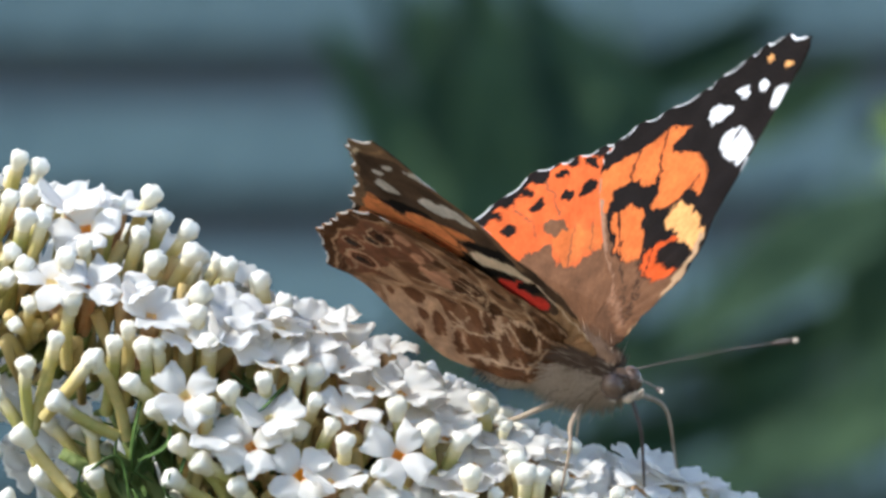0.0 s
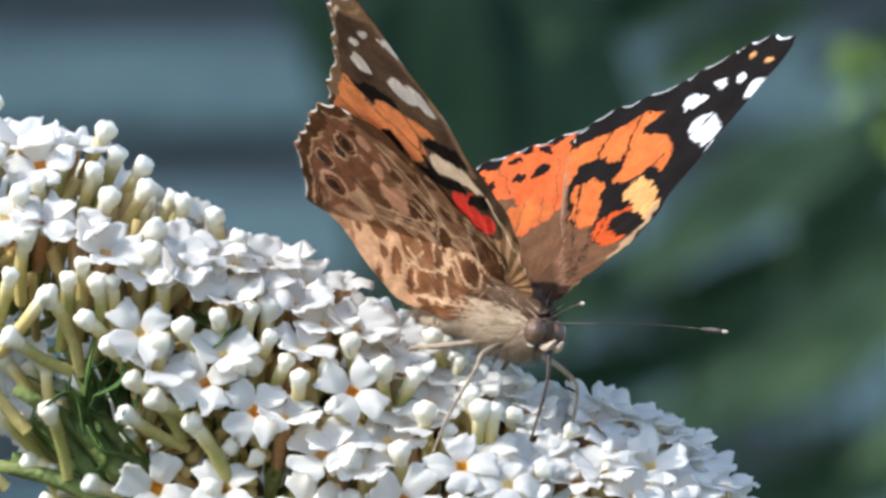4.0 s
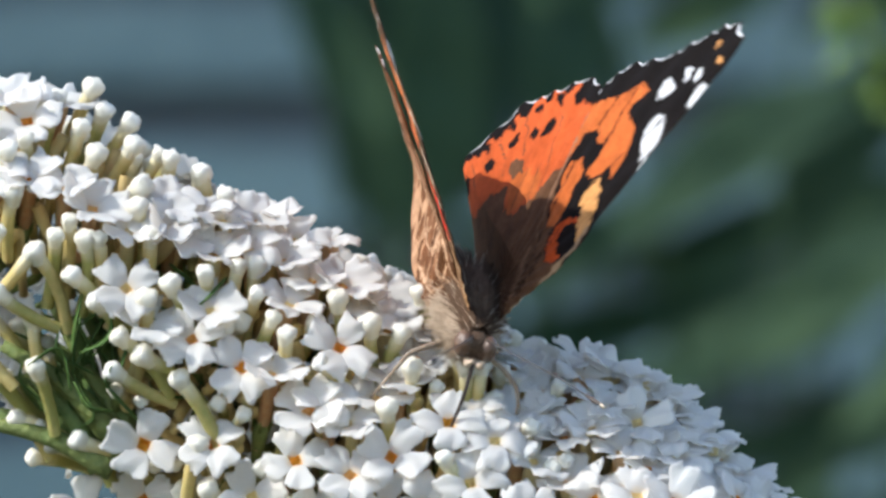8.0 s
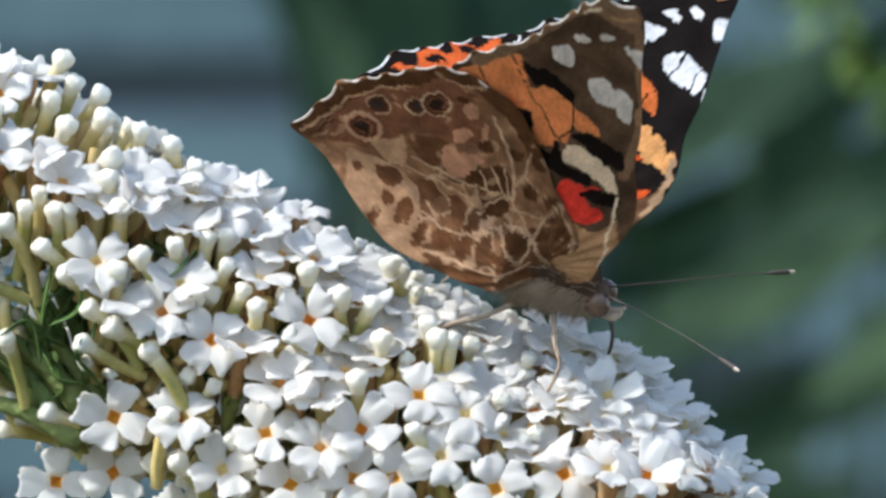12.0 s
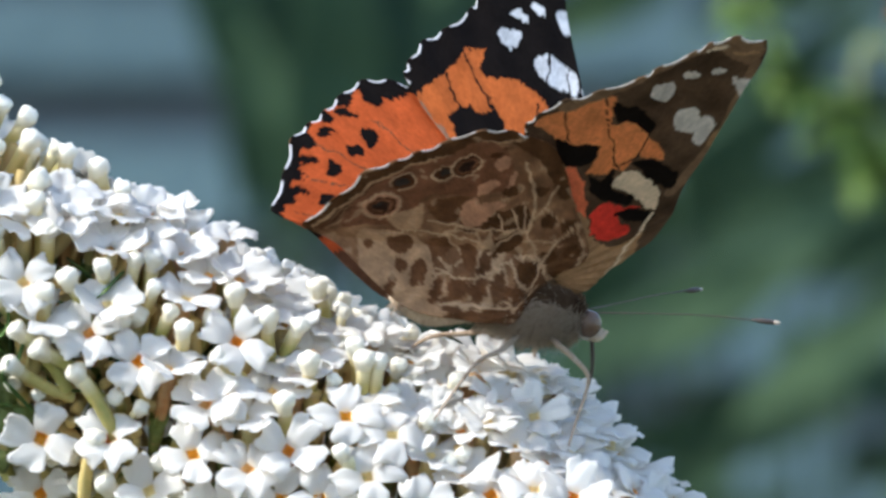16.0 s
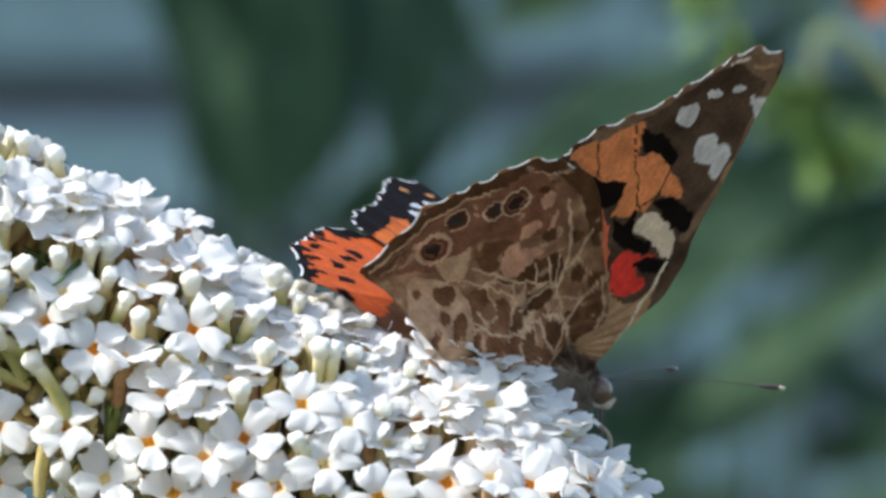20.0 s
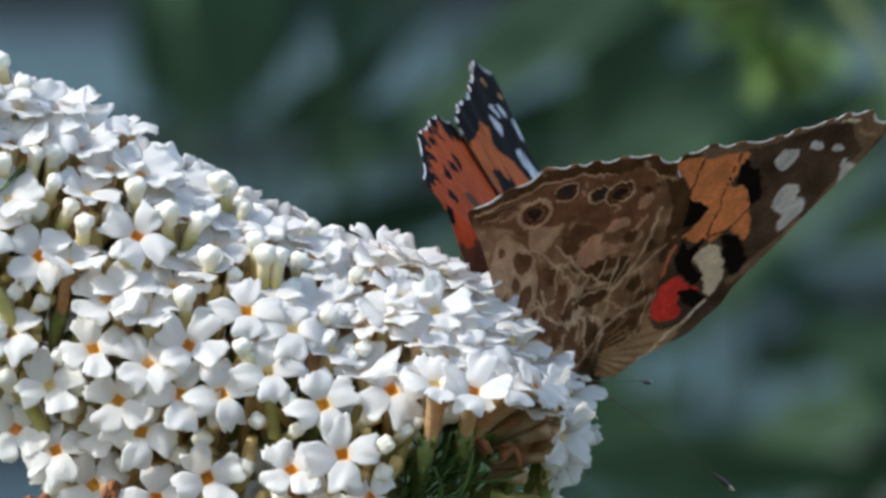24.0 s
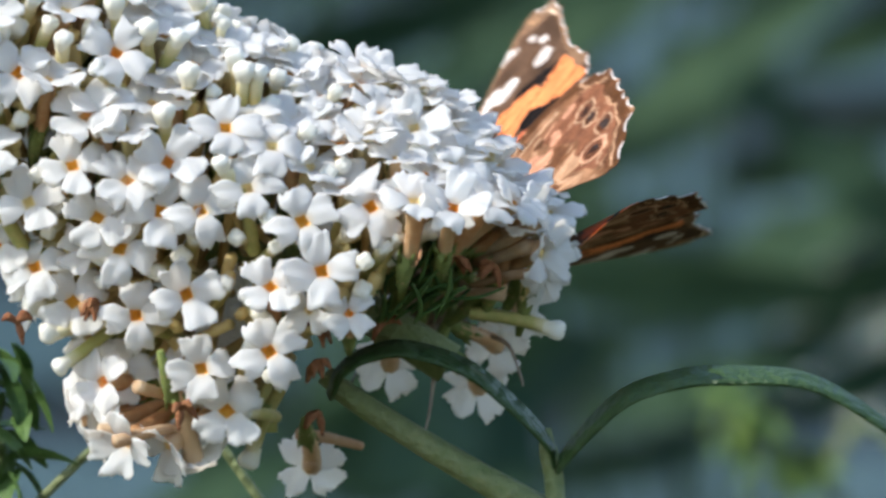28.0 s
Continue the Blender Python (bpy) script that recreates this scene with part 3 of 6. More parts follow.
def bud(p, way, spin, scale=1.0):
    b = piece("bud", rnd.choice(BUDS), panicle, stand(p, way, spin, scale))
    piece("tube", rnd.choice(BUD_TUBES), b)
    placed.append(p.copy())


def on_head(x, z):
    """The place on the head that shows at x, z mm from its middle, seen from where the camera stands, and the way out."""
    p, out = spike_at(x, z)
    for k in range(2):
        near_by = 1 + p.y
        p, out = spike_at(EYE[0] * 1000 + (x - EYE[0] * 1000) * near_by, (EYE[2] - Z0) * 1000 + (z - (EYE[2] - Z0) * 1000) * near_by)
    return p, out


def some(spread):
    return Vector((rnd.gauss(0, spread), rnd.gauss(0, spread * 0.5), rnd.gauss(0, spread)))


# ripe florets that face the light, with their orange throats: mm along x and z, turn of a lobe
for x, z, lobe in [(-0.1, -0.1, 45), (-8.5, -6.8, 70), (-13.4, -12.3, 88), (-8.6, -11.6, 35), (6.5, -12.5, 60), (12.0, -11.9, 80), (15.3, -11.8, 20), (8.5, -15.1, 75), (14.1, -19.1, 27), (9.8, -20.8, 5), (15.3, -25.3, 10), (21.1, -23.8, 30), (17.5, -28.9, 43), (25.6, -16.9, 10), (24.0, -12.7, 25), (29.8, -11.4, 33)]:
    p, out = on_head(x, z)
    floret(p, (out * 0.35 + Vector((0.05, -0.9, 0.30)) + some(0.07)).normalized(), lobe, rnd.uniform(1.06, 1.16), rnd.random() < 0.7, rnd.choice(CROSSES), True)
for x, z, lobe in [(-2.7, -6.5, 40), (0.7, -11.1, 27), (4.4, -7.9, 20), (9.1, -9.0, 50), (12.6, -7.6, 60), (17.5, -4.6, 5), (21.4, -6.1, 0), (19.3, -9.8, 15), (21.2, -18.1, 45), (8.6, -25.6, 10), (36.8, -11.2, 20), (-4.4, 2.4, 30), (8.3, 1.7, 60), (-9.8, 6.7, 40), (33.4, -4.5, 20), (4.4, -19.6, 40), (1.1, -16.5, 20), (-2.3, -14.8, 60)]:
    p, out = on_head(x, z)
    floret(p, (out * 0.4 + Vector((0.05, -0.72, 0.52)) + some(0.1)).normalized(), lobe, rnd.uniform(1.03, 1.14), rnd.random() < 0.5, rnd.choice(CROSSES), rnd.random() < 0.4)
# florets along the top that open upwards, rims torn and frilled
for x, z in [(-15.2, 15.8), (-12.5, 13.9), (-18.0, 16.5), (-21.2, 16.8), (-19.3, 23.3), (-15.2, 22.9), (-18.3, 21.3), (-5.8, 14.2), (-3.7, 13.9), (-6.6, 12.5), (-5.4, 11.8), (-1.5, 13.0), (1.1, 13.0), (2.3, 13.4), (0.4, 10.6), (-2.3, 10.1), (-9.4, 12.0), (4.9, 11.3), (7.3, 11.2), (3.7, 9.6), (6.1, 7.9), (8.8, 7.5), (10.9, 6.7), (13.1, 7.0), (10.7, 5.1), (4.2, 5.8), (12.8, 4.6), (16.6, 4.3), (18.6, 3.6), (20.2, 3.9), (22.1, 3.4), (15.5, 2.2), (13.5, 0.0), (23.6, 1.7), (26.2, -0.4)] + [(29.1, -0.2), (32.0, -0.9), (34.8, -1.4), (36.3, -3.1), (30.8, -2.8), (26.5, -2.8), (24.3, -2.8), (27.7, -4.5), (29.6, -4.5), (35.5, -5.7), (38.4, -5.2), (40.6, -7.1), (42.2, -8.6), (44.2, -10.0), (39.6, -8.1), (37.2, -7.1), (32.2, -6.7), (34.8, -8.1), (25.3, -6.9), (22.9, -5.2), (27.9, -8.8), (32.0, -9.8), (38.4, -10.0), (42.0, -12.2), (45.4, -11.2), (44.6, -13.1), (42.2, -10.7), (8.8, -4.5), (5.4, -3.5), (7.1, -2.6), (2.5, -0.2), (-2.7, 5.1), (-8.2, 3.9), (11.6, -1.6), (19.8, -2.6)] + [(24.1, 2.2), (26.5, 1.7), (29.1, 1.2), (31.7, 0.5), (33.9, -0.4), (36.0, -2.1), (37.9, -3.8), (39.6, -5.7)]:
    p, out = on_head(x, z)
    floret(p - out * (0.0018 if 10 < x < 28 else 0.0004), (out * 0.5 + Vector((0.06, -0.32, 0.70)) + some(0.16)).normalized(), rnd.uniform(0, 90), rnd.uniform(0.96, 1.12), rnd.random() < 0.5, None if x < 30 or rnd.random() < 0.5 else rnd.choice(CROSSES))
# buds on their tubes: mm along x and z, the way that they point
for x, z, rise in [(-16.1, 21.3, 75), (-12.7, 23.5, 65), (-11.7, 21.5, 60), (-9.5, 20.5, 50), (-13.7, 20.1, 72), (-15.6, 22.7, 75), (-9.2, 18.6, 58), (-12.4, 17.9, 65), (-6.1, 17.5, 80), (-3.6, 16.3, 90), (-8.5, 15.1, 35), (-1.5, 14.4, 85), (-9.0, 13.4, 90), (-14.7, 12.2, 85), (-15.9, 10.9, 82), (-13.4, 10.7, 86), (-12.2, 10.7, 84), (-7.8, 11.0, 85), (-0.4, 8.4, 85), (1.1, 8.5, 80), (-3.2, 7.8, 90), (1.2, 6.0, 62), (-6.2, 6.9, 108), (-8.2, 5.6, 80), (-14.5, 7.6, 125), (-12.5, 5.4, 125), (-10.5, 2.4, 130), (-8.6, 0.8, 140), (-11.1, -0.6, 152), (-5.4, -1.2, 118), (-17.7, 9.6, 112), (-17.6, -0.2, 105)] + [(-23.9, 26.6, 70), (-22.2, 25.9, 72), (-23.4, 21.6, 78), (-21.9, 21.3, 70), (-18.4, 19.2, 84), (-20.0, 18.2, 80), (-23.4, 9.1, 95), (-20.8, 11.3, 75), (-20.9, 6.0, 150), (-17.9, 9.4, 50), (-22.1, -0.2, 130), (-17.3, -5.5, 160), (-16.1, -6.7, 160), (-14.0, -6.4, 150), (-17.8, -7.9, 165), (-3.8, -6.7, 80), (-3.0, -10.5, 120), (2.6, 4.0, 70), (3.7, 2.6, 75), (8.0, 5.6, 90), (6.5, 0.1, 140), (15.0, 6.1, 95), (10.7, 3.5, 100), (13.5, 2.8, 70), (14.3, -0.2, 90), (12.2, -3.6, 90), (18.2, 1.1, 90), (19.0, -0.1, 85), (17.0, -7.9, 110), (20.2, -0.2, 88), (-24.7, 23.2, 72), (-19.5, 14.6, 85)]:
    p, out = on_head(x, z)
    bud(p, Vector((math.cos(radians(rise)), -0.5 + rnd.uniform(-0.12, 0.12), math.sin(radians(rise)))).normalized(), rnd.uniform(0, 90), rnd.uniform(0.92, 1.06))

# the green hollow under the tip: olive tubes, shoots and narrow bracts
for x, z, rise in [(-21.2, 4.1, 125), (-18.9, 3.4, 115), (-17.4, 3.9, 100), (-22.0, 0.1, 140), (-25.6, 6.5, 120), (-24.6, -2.1, 130), (-20.0, -1.2, 120), (-16.6, 1.7, 112), (-23.3, 3.2, 130), (-19.0, -4.5, 150), (-15.2, -2.1, 118)]:
    bud(Vector((x * 0.001, rnd.uniform(-0.010, -0.004), Z0 + z * 0.001)), Vector((math.cos(radians(rise)), -0.15, math.sin(radians(rise)))).normalized(), rnd.uniform(0, 90), rnd.uniform(0.9, 1.1))
for k in range(16):
    foot = Vector((rnd.uniform(-0.0125, -0.0085), rnd.uniform(-0.008, 0.002), Z0 - 0.006 + rnd.uniform(-0.003, 0.002)))
    bend = radians(rnd.uniform(95, 160))
    tip = foot + Vector((math.cos(bend), rnd.uniform(-0.2, 0.2), math.sin(bend))) * rnd.uniform(0.007, 0.013)
    bm = bmesh.new()
    tube(bm, smooth_line([foot, foot.lerp(tip, 0.5) + Vector((0.0004, 0, 0.0006)), tip], 4), [0.0011 - 0.00007 * i for i in range(9)], 7)
    part("shoot", bm, SHOOT, panicle)

BUDS_UP = Vector((0.32, -0.15, 0.85))
# the rest of the spike, filled evenly round it, a little lower than the open florets
near, far = [], []
s = -60.0
while s < 49:
    r = lerp(GIRTH, s)
    n = max(5, round(2 * math.pi * r / 3.1))
    for k in range(n):
        a = 2 * math.pi * (k + rnd.random() * 0.7) / n
        p, out = spike_point(s + rnd.uniform(-1.6, 1.6), a)
        (near if out.y < 0.25 else far).append((p, out, s))
    s += 2.9
for p, out, s in near:
    x, z = p.x * 1000, (p.z - Z0) * 1000
    if z < lerp(LOWER, x):
        continue
    if x < -11.5 and -5 < z < 11:                   # the green hollow under the tip
        continue
    gap = min((p - q).length for q in placed)
    way = (out + some(0.3)).normalized()
    if gap > 0.0037 and (s > -16 or rnd.random() < 0.25):
        floret(p - out * rnd.uniform(0.0012, 0.0024), (way * 0.8 + Vector((0.1, -0.1, 0.4)) + some(0.2)).normalized(), rnd.uniform(0, 90), rnd.uniform(0.80, 0.98), rnd.random() < 0.6, rnd.choice(CROSSES) if rnd.random() < 0.6 else None)
    elif gap > 0.0020:
        bud(p - out * rnd.uniform(0.0008, 0.0026), (out + BUDS_UP * 0.6 + some(0.25)).normalized(), 0, rnd.uniform(0.75, 1.0))
# bare tubes deeper in, that fill the gaps between the heads
bm = bmesh.new()
for k in range(620):
    p, out = spike_point(rnd.uniform(-50, 43), rnd.uniform(0.0, 3.0))
    x, z = p.x * 1000, (p.z - Z0) * 1000
    if z < lerp(LOWER, x) + 2 or x < -11.5 and -6 < z < 10:
        continue
    way = (out + Vector((0.1, 0, 0.35)) + some(0.3)).normalized()
    top = p - out * rnd.uniform(0.0022, 0.0045)
    r = rnd.uniform(0.00045, 0.0006)
    tube(bm, [top, top - way * 0.004, top - way * 0.008 - out * 0.001], [r, r * 0.92, r * 0.8], 7)
me = mesh_of("inner_tube_mass", bm, TUBE_INNER)
tagged(piece("inner_tube_mass", me, panicle), kind="stuff")

bm = bmesh.new()
for p, out, s in far:
    if (p.z - Z0) * 1000 < lerp(LOWER, p.x * 1000) + 2:
        continue
    p = p - out * 0.001
    src = rnd.choice(BUDS if s < -16 and rnd.random() < 0.7 else FLORETS)
    at = len(bm.verts)
    bm.from_mesh(src)
    bm.verts.ensure_lookup_table()
    m = stand(p, out, rnd.uniform(0, 90))
    for v in bm.verts[at:]:
        v.co = m @ v.co
me = bpy.data.meshes.new("far_floret_mass")
bm.to_mesh(me)
bm.free()
me.materials.append(PETAL)
me.polygons.foreach_set("use_smooth", [True] * len(me.polygons))
tagged(piece("far_floret_mass", me, panicle), kind="stuff")

# the green axis with its side branches
bm = bmesh.new()
ax_pts = [AX * s * 0.001 + AN * lerp(CENTRE, s) * 0.001 + Vector((0, 0, Z0)) for s in range(-64, 50, 6)]
tube(bm, ax_pts, [0.0008 + 0.0011 * i / len(ax_pts) for i in range(len(ax_pts))], 9)
part("rachis", bm, STEM, panicle)
for k in range(150):
    s = rnd.uniform(-60, 44)
    a = rnd.uniform(0, 6.28)
    p, out = spike_point(s, a)
    if (p.z - Z0) * 1000 < lerp(LOWER, p.x * 1000) + 3:
        continue
    root_p = AX * (s + 4) * 0.001 + AN * lerp(CENTRE, s) * 0.001 + Vector((0, 0, Z0))
    end = root_p.lerp(p, 0.42)
    bm = bmesh.new()
    tube(bm, [root_p, root_p.lerp(end, 0.5) + AX * 0.0006, end], [0.0006, 0.00045, 0.0003], 6)
    part("branchlet", bm, CALYX, panicle)


def strip_leaf(pts, width, mat, parent=None, name="leaf", label="", thick=0.0003):
    """A long curved leaf along pts: a thin keeled blade, broadest in its middle."""
    line = smooth_line(pts, 8)
    bm = bmesh.new()
    rows = []
    n = len(line) - 1
    for i, p in enumerate(line):
        d = (line[min(i + 1, n)] - line[max(i - 1, 0)]).normalized()
        side = (Vector((0, 1, 0)) - d * d.y).normalized()
        up = side.cross(d)
        w = width * 0.5 * (0.12 + 0.88 * math.sin(math.pi * (0.08 + 0.87 * i / n)))
        row = [bm.verts.new(p + side * w * s + up * (abs(s) * w * 0.35 + z)) for z in (0, -thick) for s in (-1, -0.5, 0, 0.5, 1)]
        rows.append(row)
    for a, b in zip(rows, rows[1:]):
        for j in range(4):
            bm.faces.new((a[j], b[j], b[j + 1], a[j + 1]))
            bm.faces.new((a[j + 5], a[j + 6], b[j + 6], b[j + 5]))
        bm.faces.new((a[0], a[5], b[5], b[0]))
        bm.faces.new((a[4], b[4], b[9], a[9]))
    bm.faces.new(rows[0][:5] + rows[0][:4:-1])
    bm.faces.new(rows[-1][:5] + rows[-1][:4:-1])
    return part(name, bm, mat, parent, label)


# the stalk below the head, with its leaves
bm = bmesh.new()
line = smooth_line([(0.0258, 0.0000, 1.1742), (0.0287, 0.0000, 1.1718), (0.0364, 0.0000, 1.1670), (0.0430, 0.0000, 1.1632), (0.0504, 0.0050, 1.1591), (0.0674, 0.0100, 1.1488)] + [(0.10, 0.02, 1.12), (0.16, 0.04, 0.9), (0.20, 0.05, 0.4), (0.21, 0.05, 0.0)], 8)
tube(bm, line, [0.00085 + 0.00002 * min(i, 40) for i in range(len(line))], 12)
part("stalk", bm, STEM, panicle)
strip_leaf([(0.0454, 0.0000, 1.1663), (0.0471, -0.0010, 1.1689), (0.0509, -0.0020, 1.1727), (0.0557, -0.0020, 1.1744), (0.0604, -0.0020, 1.1747), (0.0669, -0.0020, 1.1740), (0.0732, -0.0020, 1.1702), (0.0764, -0.0020, 1.1666)], 0.0078, LEAF, panicle, label="arched green leaf")
strip_leaf([(0.0262, -0.0020, 1.1726), (0.0270, -0.0030, 1.1747), (0.0292, -0.0030, 1.1763), (0.0327, -0.0030, 1.1769), (0.0380, -0.0020, 1.1752), (0.0421, -0.0010, 1.1718), (0.0450, 0.0000, 1.1684), (0.0454, 0.0000, 1.1662)], 0.007, LEAF, panicle, label="narrow curled leaf")
for k in range(44):
    w = random.Random(70 + k)
    x, z = w.uniform(-0.0162, -0.0020), w.uniform(1.1937, 1.2055)
    y = -0.009 + w.uniform(-0.003, 0.003)
    d = Vector((w.uniform(-0.9, 0.5), w.uniform(-0.5, 0.1), w.uniform(0.2, 1.0))).normalized() * w.uniform(0.003, 0.0065)
    c = Vector((w.gauss(0, 1), 0, w.gauss(0, 1))) * 0.0009
    p = Vector((x, y, z))
    strip_leaf([p, p + d * 0.5 + c, p + d], w.uniform(0.0008, 0.0018), BRACT, panicle, "bract", thick=0.0001)
for k in range(46):
    w = random.Random(170 + k)
    p = Vector((w.uniform(0.0300, 0.0362), -0.010 + w.uniform(-0.003, 0.003), w.uniform(1.1788, 1.1822)))
    d = Vector((w.uniform(-0.3, 1.1), w.uniform(-0.5, 0.0), w.uniform(0.1, 0.9))).normalized() * w.uniform(0.003, 0.0055)
    c = Vector((w.gauss(0, 1), 0, w.gauss(0, 1))) * 0.00022
    strip_leaf([p, p + d * 0.5 + c, p + d], w.uniform(0.0006, 0.0013), BRACT, panicle, "bract", thick=0.0001)
bm = bmesh.new()
line = smooth_line([(0.0446, 0.0000, 1.1696), (0.0447, 0.0000, 1.1680), (0.0452, 0.0000, 1.1656), (0.0457, 0.0000, 1.1617), (0.0479, 0.0030, 1.1568)], 6)
tube(bm, line, [0.0004 + 0.0005 * min(1, i / 8) for i in range(len(line))], 8)
part("side_stalk", bm, STEM, panicle)

# florets and buds that stand out sideways at the base, and those behind that turn away: place, way, turn of a lobe
for at, way, lobe in [((0.0365, -0.020, 1.1890), (0.1, -0.75, 0.6), 80), ((0.0396, -0.015, 1.1894), (0.5, -0.45, 0.7), 30), ((0.0422, -0.012, 1.1893), (0.7, -0.35, 0.6), 60), ((0.0439, -0.009, 1.1880), (0.85, -0.3, 0.45), 10), ((0.0446, -0.010, 1.1845), (0.8, -0.55, -0.15), 50), ((0.0333, -0.020, 1.1897), (0.1, -0.6, 0.75), 20), ((0.0448, -0.006, 1.1832), (0.75, -0.5, -0.45), 20), ((0.0442, -0.006, 1.1851), (0.6, -0.35, 0.5), 60), ((0.0446, -0.003, 1.1821), (0.9, -0.2, -0.3), 5), ((0.0428, 0.010, 1.1796), (0.5, 0.8, -0.3), 25), ((0.0392, 0.016, 1.1724), (0.2, 0.95, -0.3), 40), ((0.0408, 0.016, 1.1761), (0.4, 0.9, -0.2), 10), ((0.0315, 0.016, 1.1744), (0.1, 0.95, -0.3), 30), ((0.0247, 0.014, 1.1656), (0.05, 0.9, -0.4), 45), ((0.0087, -0.012, 1.1685), (-0.6, -0.7, -0.35), 80), ((0.0064, -0.009, 1.1696), (-0.85, -0.4, -0.3), 40), ((0.0046, -0.007, 1.1705), (-0.9, -0.1, -0.4), 15), ((0.0047, -0.006, 1.1731), (-0.85, -0.4, 0.1), 70), ((0.0149, -0.008, 1.1667), (0.25, 0.45, -0.85), 45), ((0.0121, -0.010, 1.1680), (-0.65, -0.5, -0.55), 20), ((0.0067, -0.010, 1.1739), (-0.6, -0.75, 0.1), 30)]:
    floret(Vector(at), Vector(way).normalized(), lobe, 1.1, True, rnd.choice(CROSSES))
for at, way in [((0.0454, -0.004, 1.1780), (1, -0.05, -0.2)), ((0.0026, -0.010, 1.1779), (-1, -0.2, -0.15)), ((0.0036, -0.010, 1.1751), (-0.75, -0.3, -0.55)), ((0.0011, -0.008, 1.1803), (-1, -0.2, 0.05)), ((0.0265, -0.012, 1.1792), (0.85, -0.4, 0.35)), ((0.0312, -0.014, 1.1844), (0.5, -0.7, 0.5)), ((-0.0005, -0.008, 1.1843), (-1, -0.2, 0.05)), ((0.0194, 0.000, 1.1669), (-0.4, 0, -0.9)), ((0.0208, 0.002, 1.1705), (-0.2, 0, -0.95))]:
    bud(Vector(at), Vector(way).normalized(), 30, 1.0)

# bare tubes whose florets have dropped: tip and foot
for tip, foot in [((0.0435, -0.011, 1.1870), (0.0385, -0.006, 1.1844)), ((0.0430, -0.010, 1.1852), (0.0385, -0.005, 1.1836)), ((0.0441, -0.010, 1.1829), (0.0382, -0.005, 1.1817)), ((0.0407, -0.008, 1.1811), (0.0358, -0.003, 1.1807)), ((0.0341, -0.017, 1.1894), (0.0334, -0.012, 1.1860)), ((0.0317, -0.018, 1.1896), (0.0312, -0.013, 1.1865)), ((0.0070, -0.011, 1.1698), (0.0154, -0.006, 1.1709)), ((0.0083, -0.013, 1.1689), (0.0157, -0.008, 1.1700)), ((0.0101, -0.012, 1.1735), (0.0144, -0.007, 1.1725)), ((0.0144, -0.009, 1.1674), (0.0152, -0.004, 1.1696)), ((0.0057, -0.011, 1.1800), (0.0073, -0.006, 1.1819)), ((0.0247, 0.011, 1.1658), (0.0242, 0.016, 1.1686)), ((0.0237, 0.010, 1.1688), (0.0290, 0.015, 1.1676))]:
    tip, foot = Vector(tip), Vector(foot)
    run = tip - foot
    side = run.cross(Vector((0, 1, 0))).normalized() * rnd.uniform(-0.0004, 0.0004)
    r = rnd.uniform(0.00042, 0.00054)
    bm = bmesh.new()
    line = smooth_line([foot, foot + run * 0.5 + side, tip], 4)
    tube(bm, line, [r * (0.72 + 0.05 * k + (0.08 if k > 6 else 0)) for k in range(len(line))], 9)
    part("spent_tube", bm, SPENT, panicle)

for x, y, z, seed in ((0.0367, -0.012, 1.1843, 0), (0.0400, -0.01, 1.1836, 1), (0.0253, -0.012, 1.1787, 2), (0.0253, -0.004, 1.1711, 3), (0.0308, -0.008, 1.1788, 4), (0.0000, -0.01, 1.1789, 5), (0.0138, -0.014, 1.1719, 6), (0.0067, -0.012, 1.1806, 7), (0.0251, -0.01, 1.1755, 8)):
    w = random.Random(seed)
    bm = bmesh.new()
    for k in range(4):
        d = Vector((w.uniform(-1, 1), w.uniform(-1, 0.3), w.uniform(-1, 0.6))).normalized()
        tube(bm, smooth_line([(0, 0, 0), d * 0.0009, d * 0.0015 + Vector((0, 0, -0.0006))], 3), [0.0003, 0.0003, 0.00035, 0.0004, 0.0003, 0.0002, 0.0001], 6)
    part("withered_floret", bm, WITHERED, panicle, "shrivelled brown floret", Matrix.Translation((x, y, z)))


# ---- butterfly ----
butterfly = tagged(new("butterfly"), "painted lady butterfly, orange black and white wings, feeding", "butterfly")


def body_part(name, pts, radii, mat, parent=butterfly, n=14, label=""):
    bm = bmesh.new()
    line = smooth_line(pts, 5)
    rad = [v.x for v in smooth_line([(r, 0, 0) for r in radii], 5)]
    tube(bm, line, [max(0.00005, r) for r in rad], n)
    return part(name, bm, mat, parent, label)


thorax = body_part("thorax", [(-0.0042, 0, -0.0006), (-0.0025, 0, 0.0000), (0, 0, -0.0001), (0.0024, 0, -0.0006), (0.0040, 0, -0.0014)], [0.0011, 0.0016, 0.0018, 0.0016, 0.0010], FUR)
abdomen = body_part("abdomen", [(-0.0030, 0, -0.0012), (-0.0055, 0, -0.0017), (-0.0085, 0, -0.0024), (-0.0105, 0, -0.0024), (-0.0125, 0, -0.0022)], [0.0013, 0.0017, 0.0017, 0.0013, 0.0004], FUR_PALE)
breast = body_part("breast", [(-0.0040, 0, -0.0015), (-0.001, 0, -0.0018), (0.002, 0, -0.0018), (0.0039, 0, -0.0022)], [0.0010, 0.0018, 0.0017, 0.0008], FUR_PALE)
bm = bmesh.new()
blob(bm, (0.0048, 0, -0.0020), (0.0011, 0.0012, 0.0011))
head = part("head", bm, FUR, butterfly)
